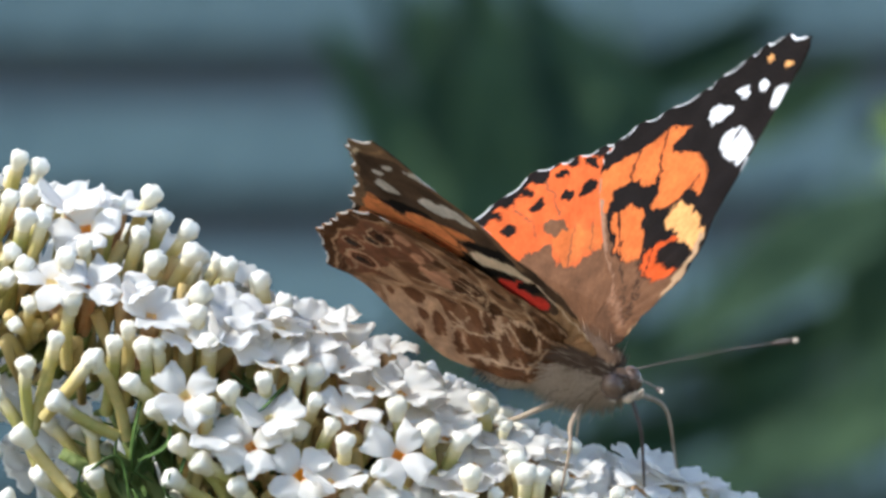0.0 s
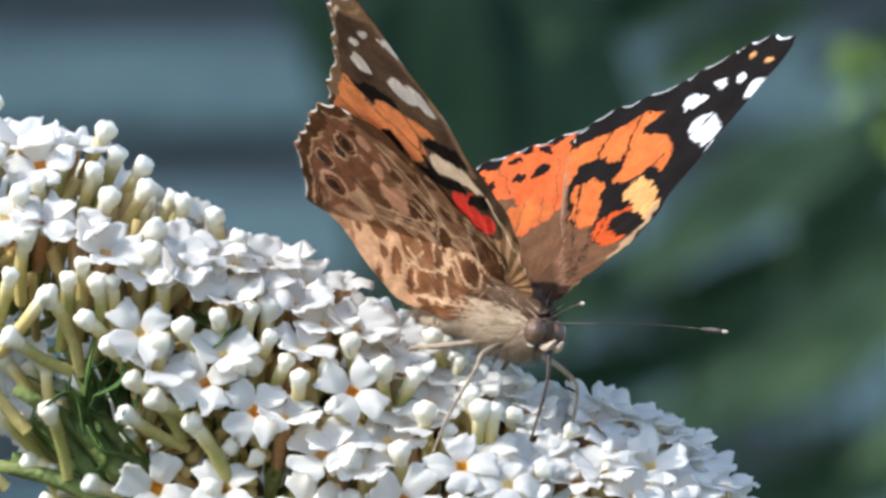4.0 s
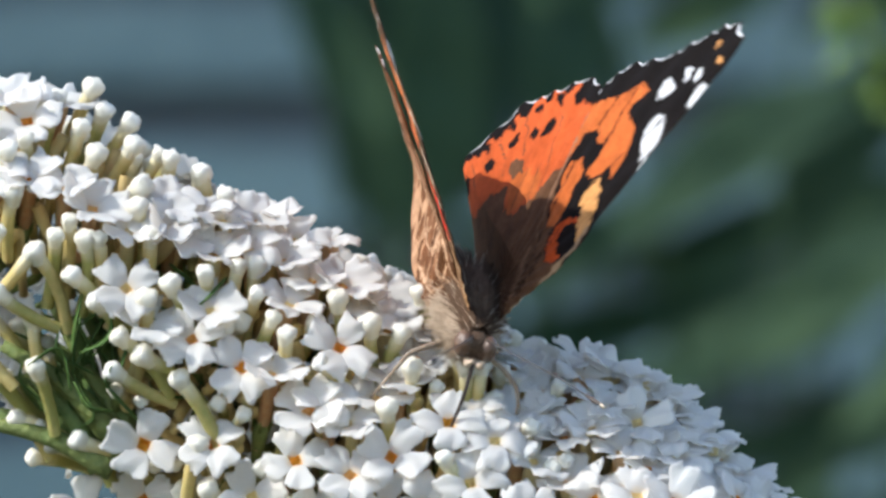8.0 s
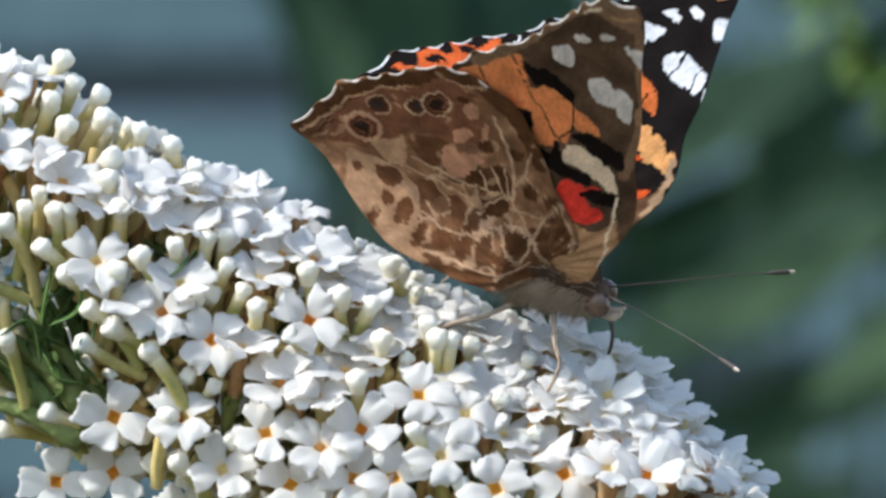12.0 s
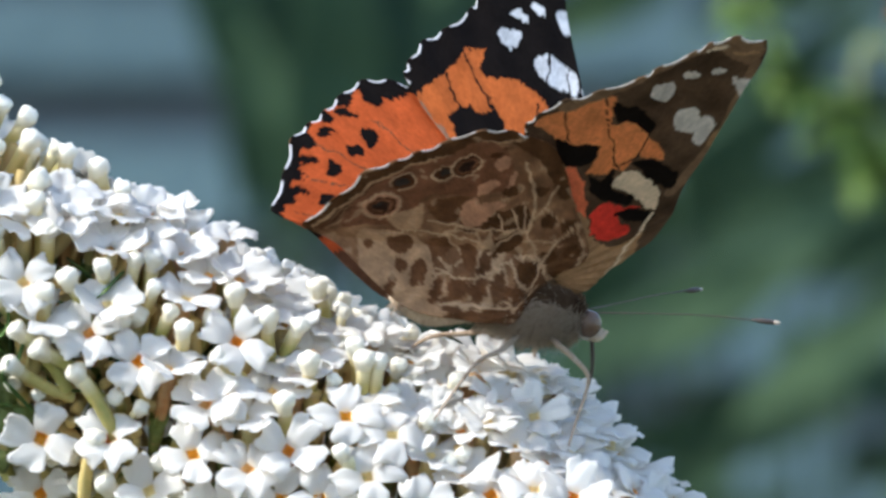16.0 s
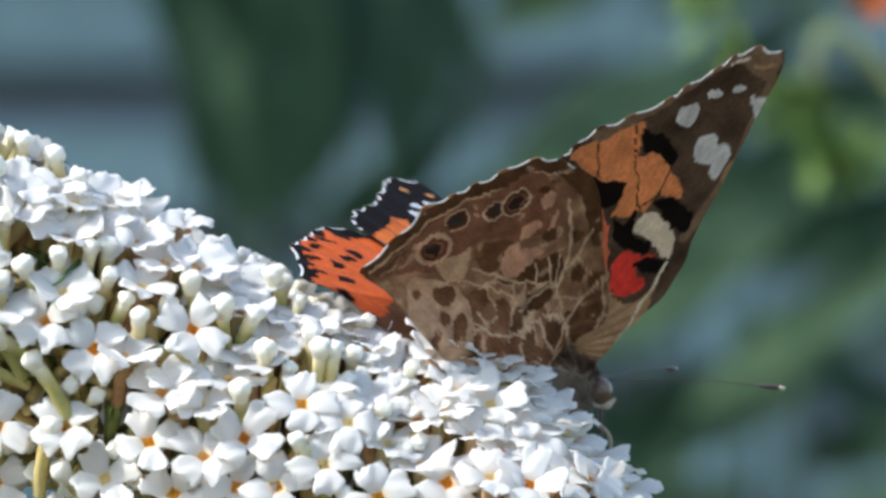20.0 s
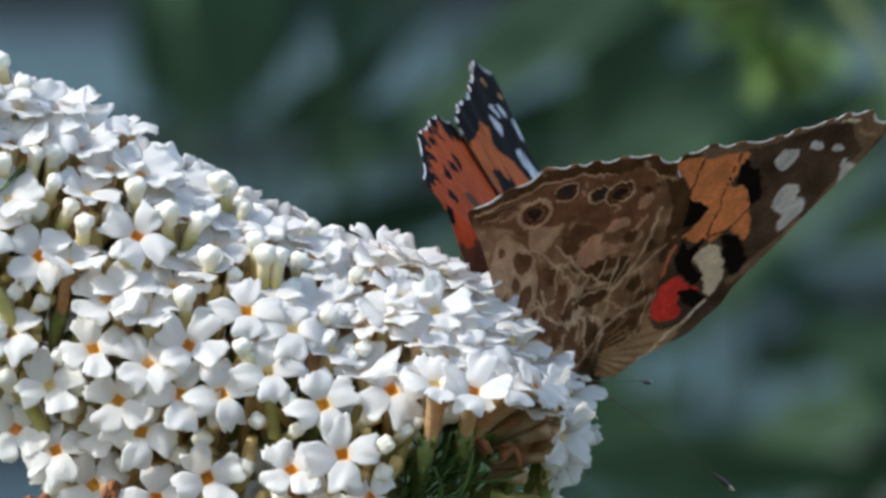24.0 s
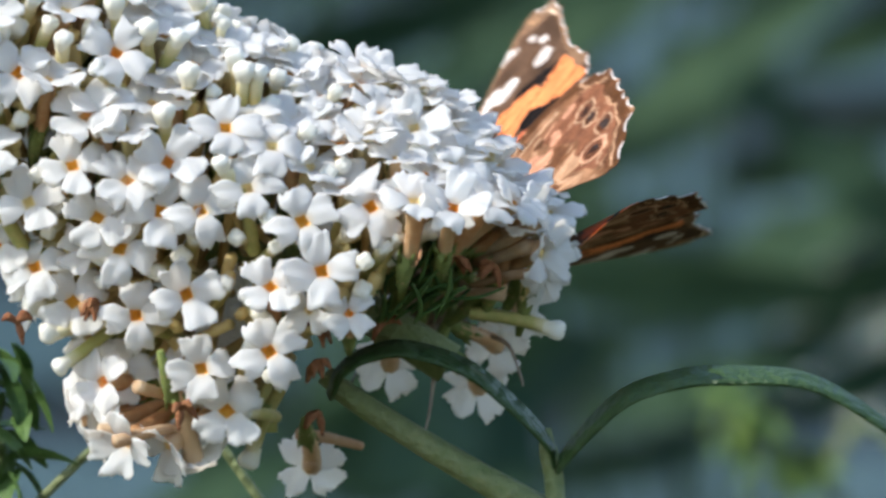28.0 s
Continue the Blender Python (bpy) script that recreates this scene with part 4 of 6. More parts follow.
for y in (1, -1):
    bm = bmesh.new()
    blob(bm, (0.0052, y * 0.0010, -0.0021), (0.00108, 0.00082, 0.00110))
    part("eye", bm, EYE_SKIN, head, "round brown compound eye")
    ring = [(0.0052 + 0.00115 * math.cos(q), y * 0.0010, -0.0021 + 0.0012 * math.sin(q)) for q in (2.4, 2.9, 3.4, 3.9, 4.4, 4.9)]
    body_part("eye_rim", ring, [0.00006, 0.0001, 0.00012, 0.00012, 0.0001, 0.00006], PALE_RIM, head, 6)
    body_part("palp", [(0.0056, y * 0.0004, -0.0032), (0.0066, y * 0.0005, -0.0031), (0.0073, y * 0.0004, -0.0025)], [0.00026, 0.0003, 0.00012], FUR_PALE, head, 8)
    an = body_part("antenna", [(0.0056, y * 0.0006, -0.0012), (0.0098, y * 0.0025, -0.0004), (0.0138, y * 0.0045, 0.0003), (0.0173, y * 0.0063, 0.0007)], [0.00008, 0.00005, 0.00005, 0.00006], HORN, butterfly, 6)
    body_part("club", [(0.0171, y * 0.00620, 0.00068), (0.0180, y * 0.00666, 0.00077), (0.0188, y * 0.00708, 0.00084)], [0.00008, 0.00022, 0.00016], HORN, an, 8)
    body_part("club_tip", [(0.0186, y * 0.00698, 0.00083), (0.0189, y * 0.00714, 0.00085), (0.0192, y * 0.00730, 0.00087)], [0.00016, 0.00015, 0.00008], TIP, an, 8)
    body_part("leg", [(0.0018, y * 0.0014, -0.0036), (0.0030, y * 0.0040, -0.0046), (0.0040, y * 0.0052, -0.0060), (0.0030, y * 0.0062, -0.0100), (0.0026, y * 0.0066, -0.0130)], [0.00024, 0.00022, 0.00016, 0.00011, 0.00008], LIMB, butterfly, 7)
    body_part("leg", [(-0.0012, y * 0.0014, -0.0038), (-0.0036, y * 0.0036, -0.0048), (-0.0062, y * 0.0050, -0.0058), (-0.0088, y * 0.0062, -0.0090), (-0.0098, y * 0.0066, -0.0104)], [0.00024, 0.00022, 0.00016, 0.00011, 0.00008], LIMB, butterfly, 7)
body_part("proboscis", [(0.0062, 0, -0.0032), (0.0068, 0, -0.0056), (0.0066, 0, -0.0080), (0.0062, 0, -0.0105)], [0.0002, 0.00016, 0.00013, 0.0001], HORN, butterfly, 7)
WING_Y, WING_Z = 0.00191, 0.00090


def hairs(parent, mat, seed, count, x0, x1, zc, rad, long, low=-3.2, high=3.2):
    """Short fine hairs that lie back over a part of the body."""
    rnd = random.Random(seed)
    bm = bmesh.new()
    for k in range(count):
        t = rnd.random()
        a = rnd.uniform(low, high)
        r = rad * (math.sin(math.pi * (0.15 + 0.7 * t)))
        out = Vector((0, math.sin(a), math.cos(a)))
        p = Vector((x0 + (x1 - x0) * t, 0, zc[0] + (zc[1] - zc[0]) * t)) + out * r
        d = (out * rnd.uniform(0.5, 1.5) + Vector((-0.8, rnd.gauss(0, 0.4), rnd.gauss(0, 0.4)))).normalized() * long * rnd.uniform(0.5, 1.2)
        side = d.cross(out).normalized() * 0.00007
        up = out * 0.00005
        v = [bm.verts.new(q) for q in (p + side, p - side, p + up, p + d + Vector((0, 0, -0.1 * long)))]
        for f in ((0, 1, 3), (1, 2, 3), (2, 0, 3)):
            bm.faces.new([v[i] for i in f])
    return tagged(part("hair", bm, mat, parent), kind="stuff")


hairs(thorax, FUR, 1, 1600, -0.0044, 0.0050, (-0.0006, -0.0014), 0.0018, 0.0021, -1.15, 1.15)
hairs(thorax, FUR_PALE, 4, 160, -0.0044, 0.0050, (-0.0006, -0.0014), 0.0018, 0.0024, -2.0, 2.0)
hairs(abdomen, FUR_PALE, 2, 900, -0.0030, -0.0120, (-0.0012, -0.0022), 0.0017, 0.0010)
hairs(abdomen, FUR, 5, 500, -0.0030, -0.0120, (-0.0012, -0.0022), 0.0017, 0.0010)
hairs(breast, FUR_PALE, 3, 2200, -0.0042, 0.0050, (-0.0016, -0.0021), 0.0018, 0.0020, 1.1, 5.2)
hairs(breast, FUR, 6, 120, -0.0042, 0.0050, (-0.0016, -0.0021), 0.0018, 0.0018, 1.2, 5.1)
hairs(head, FUR, 7, 260, 0.0036, 0.0056, (-0.0018, -0.0021), 0.0011, 0.0009)


# the body hangs a little below the roots of the wings
for ob in list(butterfly.children):
    ob.matrix_basis = pose(0, 0, -0.0004) @ Matrix.Diagonal((1.02, 1.06, 1.08, 1))


def inside(P, Q, poly):
    """Which of the points P, Q lie in the polygon x, y, x, y ..."""
    xs, ys = poly[0::2], poly[1::2]
    hit = np.zeros(P.shape, bool)
    j = len(xs) - 1
    for i in range(len(xs)):
        if ys[i] != ys[j]:
            c = ((ys[i] > Q) != (ys[j] > Q)) & (P < (xs[j] - xs[i]) * (Q - ys[i]) / (ys[j] - ys[i]) + xs[i])
            hit ^= c
        j = i
    return hit


def rounded(poly, n=5):
    """The polygon with its corners rounded by a spline."""
    pts = [(poly[i], poly[i + 1], 0) for i in range(0, len(poly), 2)]
    P = [Vector(p) for p in pts]
    k = len(P)
    out = []
    for i in range(k):
        a, b, c, d = P[i - 1], P[i], P[(i + 1) % k], P[(i + 2) % k]
        for q in range(n):
            t = q / n
            v = 0.5 * (2 * b + (c - a) * t + (2 * a - 5 * b + 4 * c - d) * t * t + (3 * b - 3 * c + d - a) * t ** 3)
            out += [v.x, v.y]
    return out


def fill(C, P, Q, colour, *poly):
    C[inside(P, Q, rounded(poly))] = colour


def spot(C, P, Q, colour, x, y, rx, ry=None, turn=0.0):
    c, s = math.cos(radians(turn)), math.sin(radians(turn))
    dx, dy = P - x, Q - y
    C[((dx * c + dy * s) / rx) ** 2 + ((dy * c - dx * s) / (ry or rx)) ** 2 < 1] = colour


def vein(C, P, Q, colour, width, *line):
    for i in range(0, len(line) - 2, 2):
        ax, ay, bx, by = line[i:i + 4]
        lx, ly = bx - ax, by - ay
        t = np.clip(((P - ax) * lx + (Q - ay) * ly) / (lx * lx + ly * ly), 0, 1)
        C[(P - ax - t * lx) ** 2 + (Q - ay - t * ly) ** 2 < width * width] = colour


def wobble(P, Q, scale, seed):
    """Smooth noise in about -1..1."""
    rs = np.random.RandomState(seed)
    v = np.zeros(P.shape)
    for k in range(7):
        a, ph = rs.uniform(0, 6.28, 2)
        f = scale * rs.uniform(0.6, 1.7)
        v += np.sin((P * math.cos(a) + Q * math.sin(a)) * f + ph + 1.3 * np.sin(Q * f * 0.7 + ph * 2))
    return v / 4


def cells(P, Q, n, seed, box):
    """Random cells: the way to the nearest edge between two of them, and each point's cell."""
    rs = np.random.RandomState(seed)
    X = rs.uniform(box[0], box[1], n)
    Y = rs.uniform(box[2], box[3], n)
    d = np.sqrt((P[:, None] - X) ** 2 + ((Q[:, None] - Y) * 0.8) ** 2)
    order = np.argpartition(d, 2, axis=1)[:, :2]
    two = np.sort(np.take_along_axis(d, order, 1), 1)
    return two[:, 1] - two[:, 0], np.argmin(d, axis=1)


BLACK = (0.012, 0.009, 0.008)
ORANGE = (0.69, 0.17, 0.043)
DEEP = (0.70, 0.10, 0.02)
PALE = (0.84, 0.40, 0.14)
WHITE = (0.86, 0.86, 0.86)
BROWN = (0.17, 0.082, 0.042)
OLIVE = (0.17, 0.098, 0.05)
TAN = (0.50, 0.315, 0.18)
CREAM = (1.0, 0.85, 0.66)
RED = (1.0, 0.075, 0.055)
RUST = (0.72, 0.135, 0.036)
FORE = (-0.2, -1.9, 3.9, -1.6, 5.4, 1.4, 7.6, 5.3, 8.2, 8.8, 7.9, 12.7, 8.3, 16.5, 8.3, 20.7, 8.3, 25.0, 8.5, 28.1, 7.9, 30.4, 5.0, 30.8, 3.1, 29.6, 2.2, 28.3, -0.1, 26.0, -1.1, 24.7, -4.0, 22.4, -6.3, 21.0, -8.0, 18.9, -8.6, 17.5, -7.6, 14.8, -5.4, 11.3, -2.5, 7.4, 0.4, 3.6)
FORE_FRINGE = (10.0, 19.3)
HIND = (0.8, 0.3, 2.7, 3.3, -1.1, 9.4, -3.3, 13.1, -6.0, 16.2, -9.8, 17.2, -12.5, 17.0, -15.0, 15.2, -16.9, 13.4, -18.5, 12.1, -20.4, 10.4, -21.7, 6.9, -23.2, 3.4, -19.7, 1.8, -16.3, -0.2, -13.1, -2.0, -10.0, -2.6, -5.4, -2.8, -1.0, -2.4, 1.5, -1.2)
HIND_FRINGE = (4.6, 12.2)


def fore_upper(C, P, Q):
    C[:] = BLACK
    fill(C, P, Q, BROWN, -8.3, 14.5, -4.9, 11.5, -1.2, 7.3, 1.8, 6.5, 3.3, 4.9, 6.1, 5.3, 7.5, 7.3, 7.5, 2.7, 5.3, -1.4, 0.6, 2.4, -4.8, 9.7)
    fill(C, P, Q, ORANGE, -7.8, 15.0, -6.9, 16.5, -4.8, 18.2, -2.9, 20.1, -0.9, 21.2, -0.6, 20.2, -1.1, 19.2, -0.4, 18.1, 1.3, 18.2, 3.2, 17.4, 4.5, 15.7, 4.9, 14.2, 3.3, 14.4, 2.6, 13.2, 0.7, 12.1, -0.1, 12.2, 0.0, 13.7, -0.4, 14.6, -2.2, 14.5, -3.2, 15.3, -4.9, 14.2, -5.0, 12.9, -4.8, 11.5, -6.0, 12.3)
    fill(C, P, Q, ORANGE, -3.9, 11.2, -2.9, 12.2, -1.4, 12.4, 0.7, 9.8, 1.7, 7.8, 1.6, 6.9, -0.4, 7.0, -2.5, 9.3)
    fill(C, P, Q, PALE, 2.5, 10.9, 2.6, 12.6, 3.5, 13.1, 5.2, 12.3, 6.6, 10.7, 6.5, 9.3, 6.2, 8.5, 5.1, 9.0, 4.2, 10.2, 3.0, 10.4)
    fill(C, P, Q, PALE, 6.2, 8.5, 7.1, 10.3, 7.9, 9.7, 7.3, 8.4)
    fill(C, P, Q, DEEP, 2.7, 5.4, 2.2, 7.0, 2.6, 8.4, 4.4, 9.4, 5.4, 8.8, 4.4, 7.5, 5.1, 6.5, 6.1, 6.1, 5.9, 5.4, 4.6, 4.9)
    fill(C, P, Q, BLACK, 3.5, 7.2, 3.8, 8.3, 5.1, 9.0, 6.8, 8.2, 6.7, 7.0, 5.5, 6.3, 4.2, 6.7)
    vein(C, P, Q, TAN, 0.32, 4.9, -0.4, 6.6, 2.1, 7.1, 4.9, 7.5, 7.3, 7.6, 9.6)
    spot(C, P, Q, WHITE, 2.3, 22.3, 1.11, 0.99)
    spot(C, P, Q, WHITE, 3.7, 24.7, 0.58, 0.53)
    spot(C, P, Q, WHITE, 5.6, 25.5, 0.64, 0.58)
    spot(C, P, Q, WHITE, 8.0, 24.4, 0.88, 1.11)
    fill(C, P, Q, WHITE, 4.4, 18.7, 4.3, 20.4, 5.6, 20.7, 8.1, 19.2, 8.0, 17.7, 6.8, 17.3)
    fill(C, P, Q, WHITE, 8.2, 16.1, 8.3, 17.6, 9.0, 18.5, 9.3, 17.4, 9.0, 15.8)
    vein(C, P, Q, BLACK, 0.09, 5.0, 17.8, 5.6, 20.9)
    vein(C, P, Q, BLACK, 0.09, 6.8, 17.1, 7.5, 20.3)
    vein(C, P, Q, PINKBROWN, 0.3, -8.1, 15.2, -5.3, 11.3, -2.4, 7.5, 0.5, 3.6, 3.5, 0.4)
    spot(C, P, Q, PALE, 4.6, 28.2, 0.47, 0.23)
    spot(C, P, Q, PALE, 7.0, 27.7, 0.58, 0.29)
    vein(C, P, Q, BLACK, 0.1, 3.8, 0.5, -3.5, 11.9, -4.7, 18.1)
    vein(C, P, Q, BLACK, 0.1, 3.9, 0.9, 0.7, 10.4, -2.6, 20.2)
    vein(C, P, Q, BLACK, 0.1, 3.9, 1.2, 2.3, 11.0, 3.9, 15.8)
    near = np.exp(-((P ** 2 + Q ** 2) / 22.0))
    C[:] = C * (1 - 0.8 * near[:, None]) + np.array(BROWN) * 0.8 * near[:, None]


PINK2 = (1.0, 0.36, 0.14)
DUSK = (0.29, 0.19, 0.12)
SALMON = (1.0, 0.26, 0.13)


def fore_under(C, P, Q):
    w = wobble(P, Q, 0.9, 8)
    C[:] = (0.125, 0.08, 0.052)
    C[:] *= (1 + 0.35 * w)[:, None]
    fill(C, P, Q, TAN, -3.3, 13.5, 0.8, 7.5, 2.4, 4.8, 4.9, 4.4, 6.4, 6.0, 7.0, -1.2, 4.6, -4.5, -2.1, 4.9, -5.3, 13.2)
    vein(C, P, Q, DUSK, 0.8, -5.9, 20.1, -2.8, 23.1, 0.8, 27.3, 3.8, 30.3)
    fill(C, P, Q, DUSK, 2.8, 30.1, 5.5, 31.2, 7.4, 31.1, 8.3, 27.6, 6.3, 28.0)
    vein(C, P, Q, DUSK, 0.5, 8.0, 27.5, 8.7, 18.8, 7.0, 11.2)
    fill(C, P, Q, PINK2, -8.0, 18.1, -6.4, 19.5, -5.7, 19.4, -4.5, 16.9, -5.2, 16.4, -6.8, 17.1)
    fill(C, P, Q, PINK2, -5.7, 19.5, -3.7, 21.4, -3.0, 21.5, -1.2, 18.2, 0.5, 14.8, 1.2, 13.5, 0.2, 12.6, -1.1, 12.5, -1.1, 13.8, -1.0, 14.9, -1.6, 15.9, -4.0, 15.8, -4.9, 17.7)
    fill(C, P, Q, PINK2, -2.8, 21.2, -2.0, 21.7, -1.3, 18.8, 0.2, 19.3, 2.2, 18.3, 2.5, 16.1, 2.1, 14.3, 1.4, 13.4, -0.1, 16.1)
    fill(C, P, Q, PINK2, 2.5, 17.5, 3.8, 16.7, 4.8, 15.2, 3.4, 15.1, 2.6, 15.4)
    fill(C, P, Q, BLACK, -5.4, 16.5, -3.7, 15.9, -1.4, 16.0, -1.1, 14.5, -1.5, 13.6, -2.9, 13.1, -4.3, 14.1)
    fill(C, P, Q, BLACK, -0.8, 12.2, 0.5, 11.8, 0.9, 13.4, 2.1, 10.9, 4.0, 10.5, 4.0, 9.4, 2.4, 9.4, 0.8, 9.9, -0.3, 11.0)
    fill(C, P, Q, BLACK, 2.3, 14.6, 4.8, 14.9, 6.7, 13.4, 6.8, 11.8, 5.6, 12.1, 3.4, 13.7)
    fill(C, P, Q, BLACK, -2.1, 21.4, 0.7, 20.7, 2.3, 19.4, 2.4, 18.0, 0.3, 19.3, -0.9, 19.3)
    fill(C, P, Q, CREAM, 2.0, 11.3, 1.6, 12.3, 2.2, 13.4, 3.5, 13.3, 5.3, 12.1, 6.1, 10.8, 6.3, 9.0, 4.9, 9.8, 3.6, 10.8)
    fill(C, P, Q, SALMON, -3.3, 13.1, -2.3, 12.9, -0.9, 11.3, 0.9, 7.6, 0.2, 7.8, -1.6, 10.1)
    fill(C, P, Q, RED, 1.2, 7.9, 1.5, 9.2, 3.1, 9.1, 5.2, 9.1, 3.7, 8.2, 3.8, 7.3, 5.2, 6.5, 4.7, 5.4, 3.7, 4.7, 2.3, 5.1, 1.4, 6.8)
    spot(C, P, Q, BLACK, 5.0, 8.2, 1.68, 0.81)
    fill(C, P, Q, WHITE, 0.6, 22.8, 0.5, 23.9, 1.5, 24.3, 1.8, 24.7, 2.3, 24.3, 2.6, 23.3, 2.3, 22.3, 1.2, 22.3)
    spot(C, P, Q, WHITE, 3.1, 25.7, 0.69, 0.44)
    spot(C, P, Q, WHITE, 5.2, 26.6, 0.69, 0.44)
    fill(C, P, Q, WHITE, 6.7, 26.0, 7.4, 25.8, 8.6, 25.8, 8.4, 23.9, 7.5, 24.8)
    fill(C, P, Q, WHITE, 3.9, 19.8, 3.7, 21.2, 4.5, 21.8, 5.4, 21.5, 6.1, 19.6, 5.9, 18.7, 4.5, 19.0)
    fill(C, P, Q, WHITE, 5.9, 20.4, 6.6, 21.0, 7.4, 20.5, 7.6, 19.0, 7.3, 17.5, 6.4, 17.8)
    fill(C, P, Q, TAN, 7.8, 18.7, 8.4, 19.5, 8.8, 17.7, 8.3, 16.7)
    vein(C, P, Q, CREAM, 0.2, 3.4, 29.0, 4.5, 29.5)
    vein(C, P, Q, TAN, 0.22, 5.8, 29.1, 6.9, 28.8, 7.6, 29.2)
    vein(C, P, Q, BLACK, 0.07, -3.0, 21.5, -1.1, 17.8, 1.2, 13.4)
    vein(C, P, Q, BLACK, 0.07, -5.9, 19.6, -4.2, 16.2)
    vein(C, P, Q, BLACK, 0.07, 1.2, 13.8, 2.4, 15.0, 2.3, 17.9)
    vein(C, P, Q, CREAM, 0.12, 4.7, -3.4, 5.7, 3.7, 6.4, 8.6)


def hind_upper(C, P, Q):
    C[:] = BROWN
    fill(C, P, Q, RUST, -6.7, 18.0, -10.8, 17.9, -12.2, 16.0, -15.3, 15.0, -17.4, 13.0, -19.7, 10.5, -21.0, 7.0, -22.4, 4.4, -23.2, 1.6, -23.9, -1.2, -19.7, -0.4, -15.5, 1.2, -13.8, 3.5, -11.8, 5.2, -10.2, 4.1, -7.9, 4.3, -6.5, 6.1, -6.4, 7.6, -6.1, 8.5, -5.6, 10.1, -3.9, 13.1)
    spot(C, P, Q, BROWN, -12.8, 6.9, 1.64, 0.82)
    fill(C, P, Q, ORANGE, -12.2, 5.9, -11.0, 7.2, -8.1, 8.4, -6.0, 7.1, -7.3, 6.1, -8.6, 4.1, -10.8, 5.0)
    vein(C, P, Q, BROWN, 0.06, -10.8, 7.6, -8.1, 4.1)
    vein(C, P, Q, BROWN, 0.06, -9.4, 8.8, -6.5, 6.1)
    vein(C, P, Q, BLACK, 0.55, -12.2, 16.7, -15.9, 15.6, -17.7, 13.7, -19.8, 11.2, -20.5, 8.9, -21.9, 5.9, -23.0, 3.4, -23.5, 1.1, -23.9, -1.2)
    spot(C, P, Q, BLACK, -11.9, 15.2, 1.01, 0.76)
    spot(C, P, Q, BLACK, -15.1, 15.0, 0.95, 0.88)
    spot(C, P, Q, BLACK, -17.1, 12.9, 0.95, 0.63)
    spot(C, P, Q, BLACK, -19.3, 10.5, 1.07, 0.69)
    spot(C, P, Q, BLACK, -20.8, 7.2, 1.01, 0.69)
    spot(C, P, Q, BLACK, -21.9, 4.8, 0.88, 0.63)
    spot(C, P, Q, BLACK, -22.9, 2.1, 0.88, 0.57)
    spot(C, P, Q, BLACK, -12.9, 11.4, 0.82, 1.13)
    spot(C, P, Q, BLACK, -14.4, 9.9, 0.76, 0.69)
    spot(C, P, Q, BLACK, -16.9, 8.0, 0.82, 0.76)
    spot(C, P, Q, BLACK, -17.9, 4.8, 0.95, 0.76)
    spot(C, P, Q, BLACK, -19.8, 2.0, 0.82, 0.69)
    fill(C, P, Q, BLACK, -14.0, 16.1, -8.5, 20.5, -5.2, 17.4, -9.1, 15.6)
    vein(C, P, Q, BROWN, 0.07, -21.0, 3.5, -17.7, 2.5)
    vein(C, P, Q, BROWN, 0.07, -19.8, 7.2, -14.4, 5.7)
    vein(C, P, Q, BROWN, 0.07, -18.5, 10.5, -13.3, 8.0)
    vein(C, P, Q, BROWN, 0.07, -12.6, 13.4, -5.1, 6.9)
    spot(C, P, Q, BLACK, -17.0, 11.3, 1.07, 0.38)
    spot(C, P, Q, BLACK, -19.3, 8.6, 1.01, 0.38)
    spot(C, P, Q, BLACK, -20.5, 5.4, 0.95, 0.38)
    spot(C, P, Q, BLACK, -14.7, 13.6, 1.01, 0.44)
    near = np.exp(-((P / 1.25) ** 2 + Q ** 2) / 45.0)
    C[:] = C * (1 - 0.8 * near[:, None]) + np.array(BROWN) * 0.8 * near[:, None]


PINKBROWN = (0.36, 0.20, 0.125)
ROSE = (0.90, 0.60, 0.44)
SAND = (0.84, 0.66, 0.47)
UMBER = (0.27, 0.155, 0.085)
LINE = (1.0, 0.86, 0.66)
BLUEGREY = (0.09, 0.09, 0.095)
INK = (0.06, 0.038, 0.03)


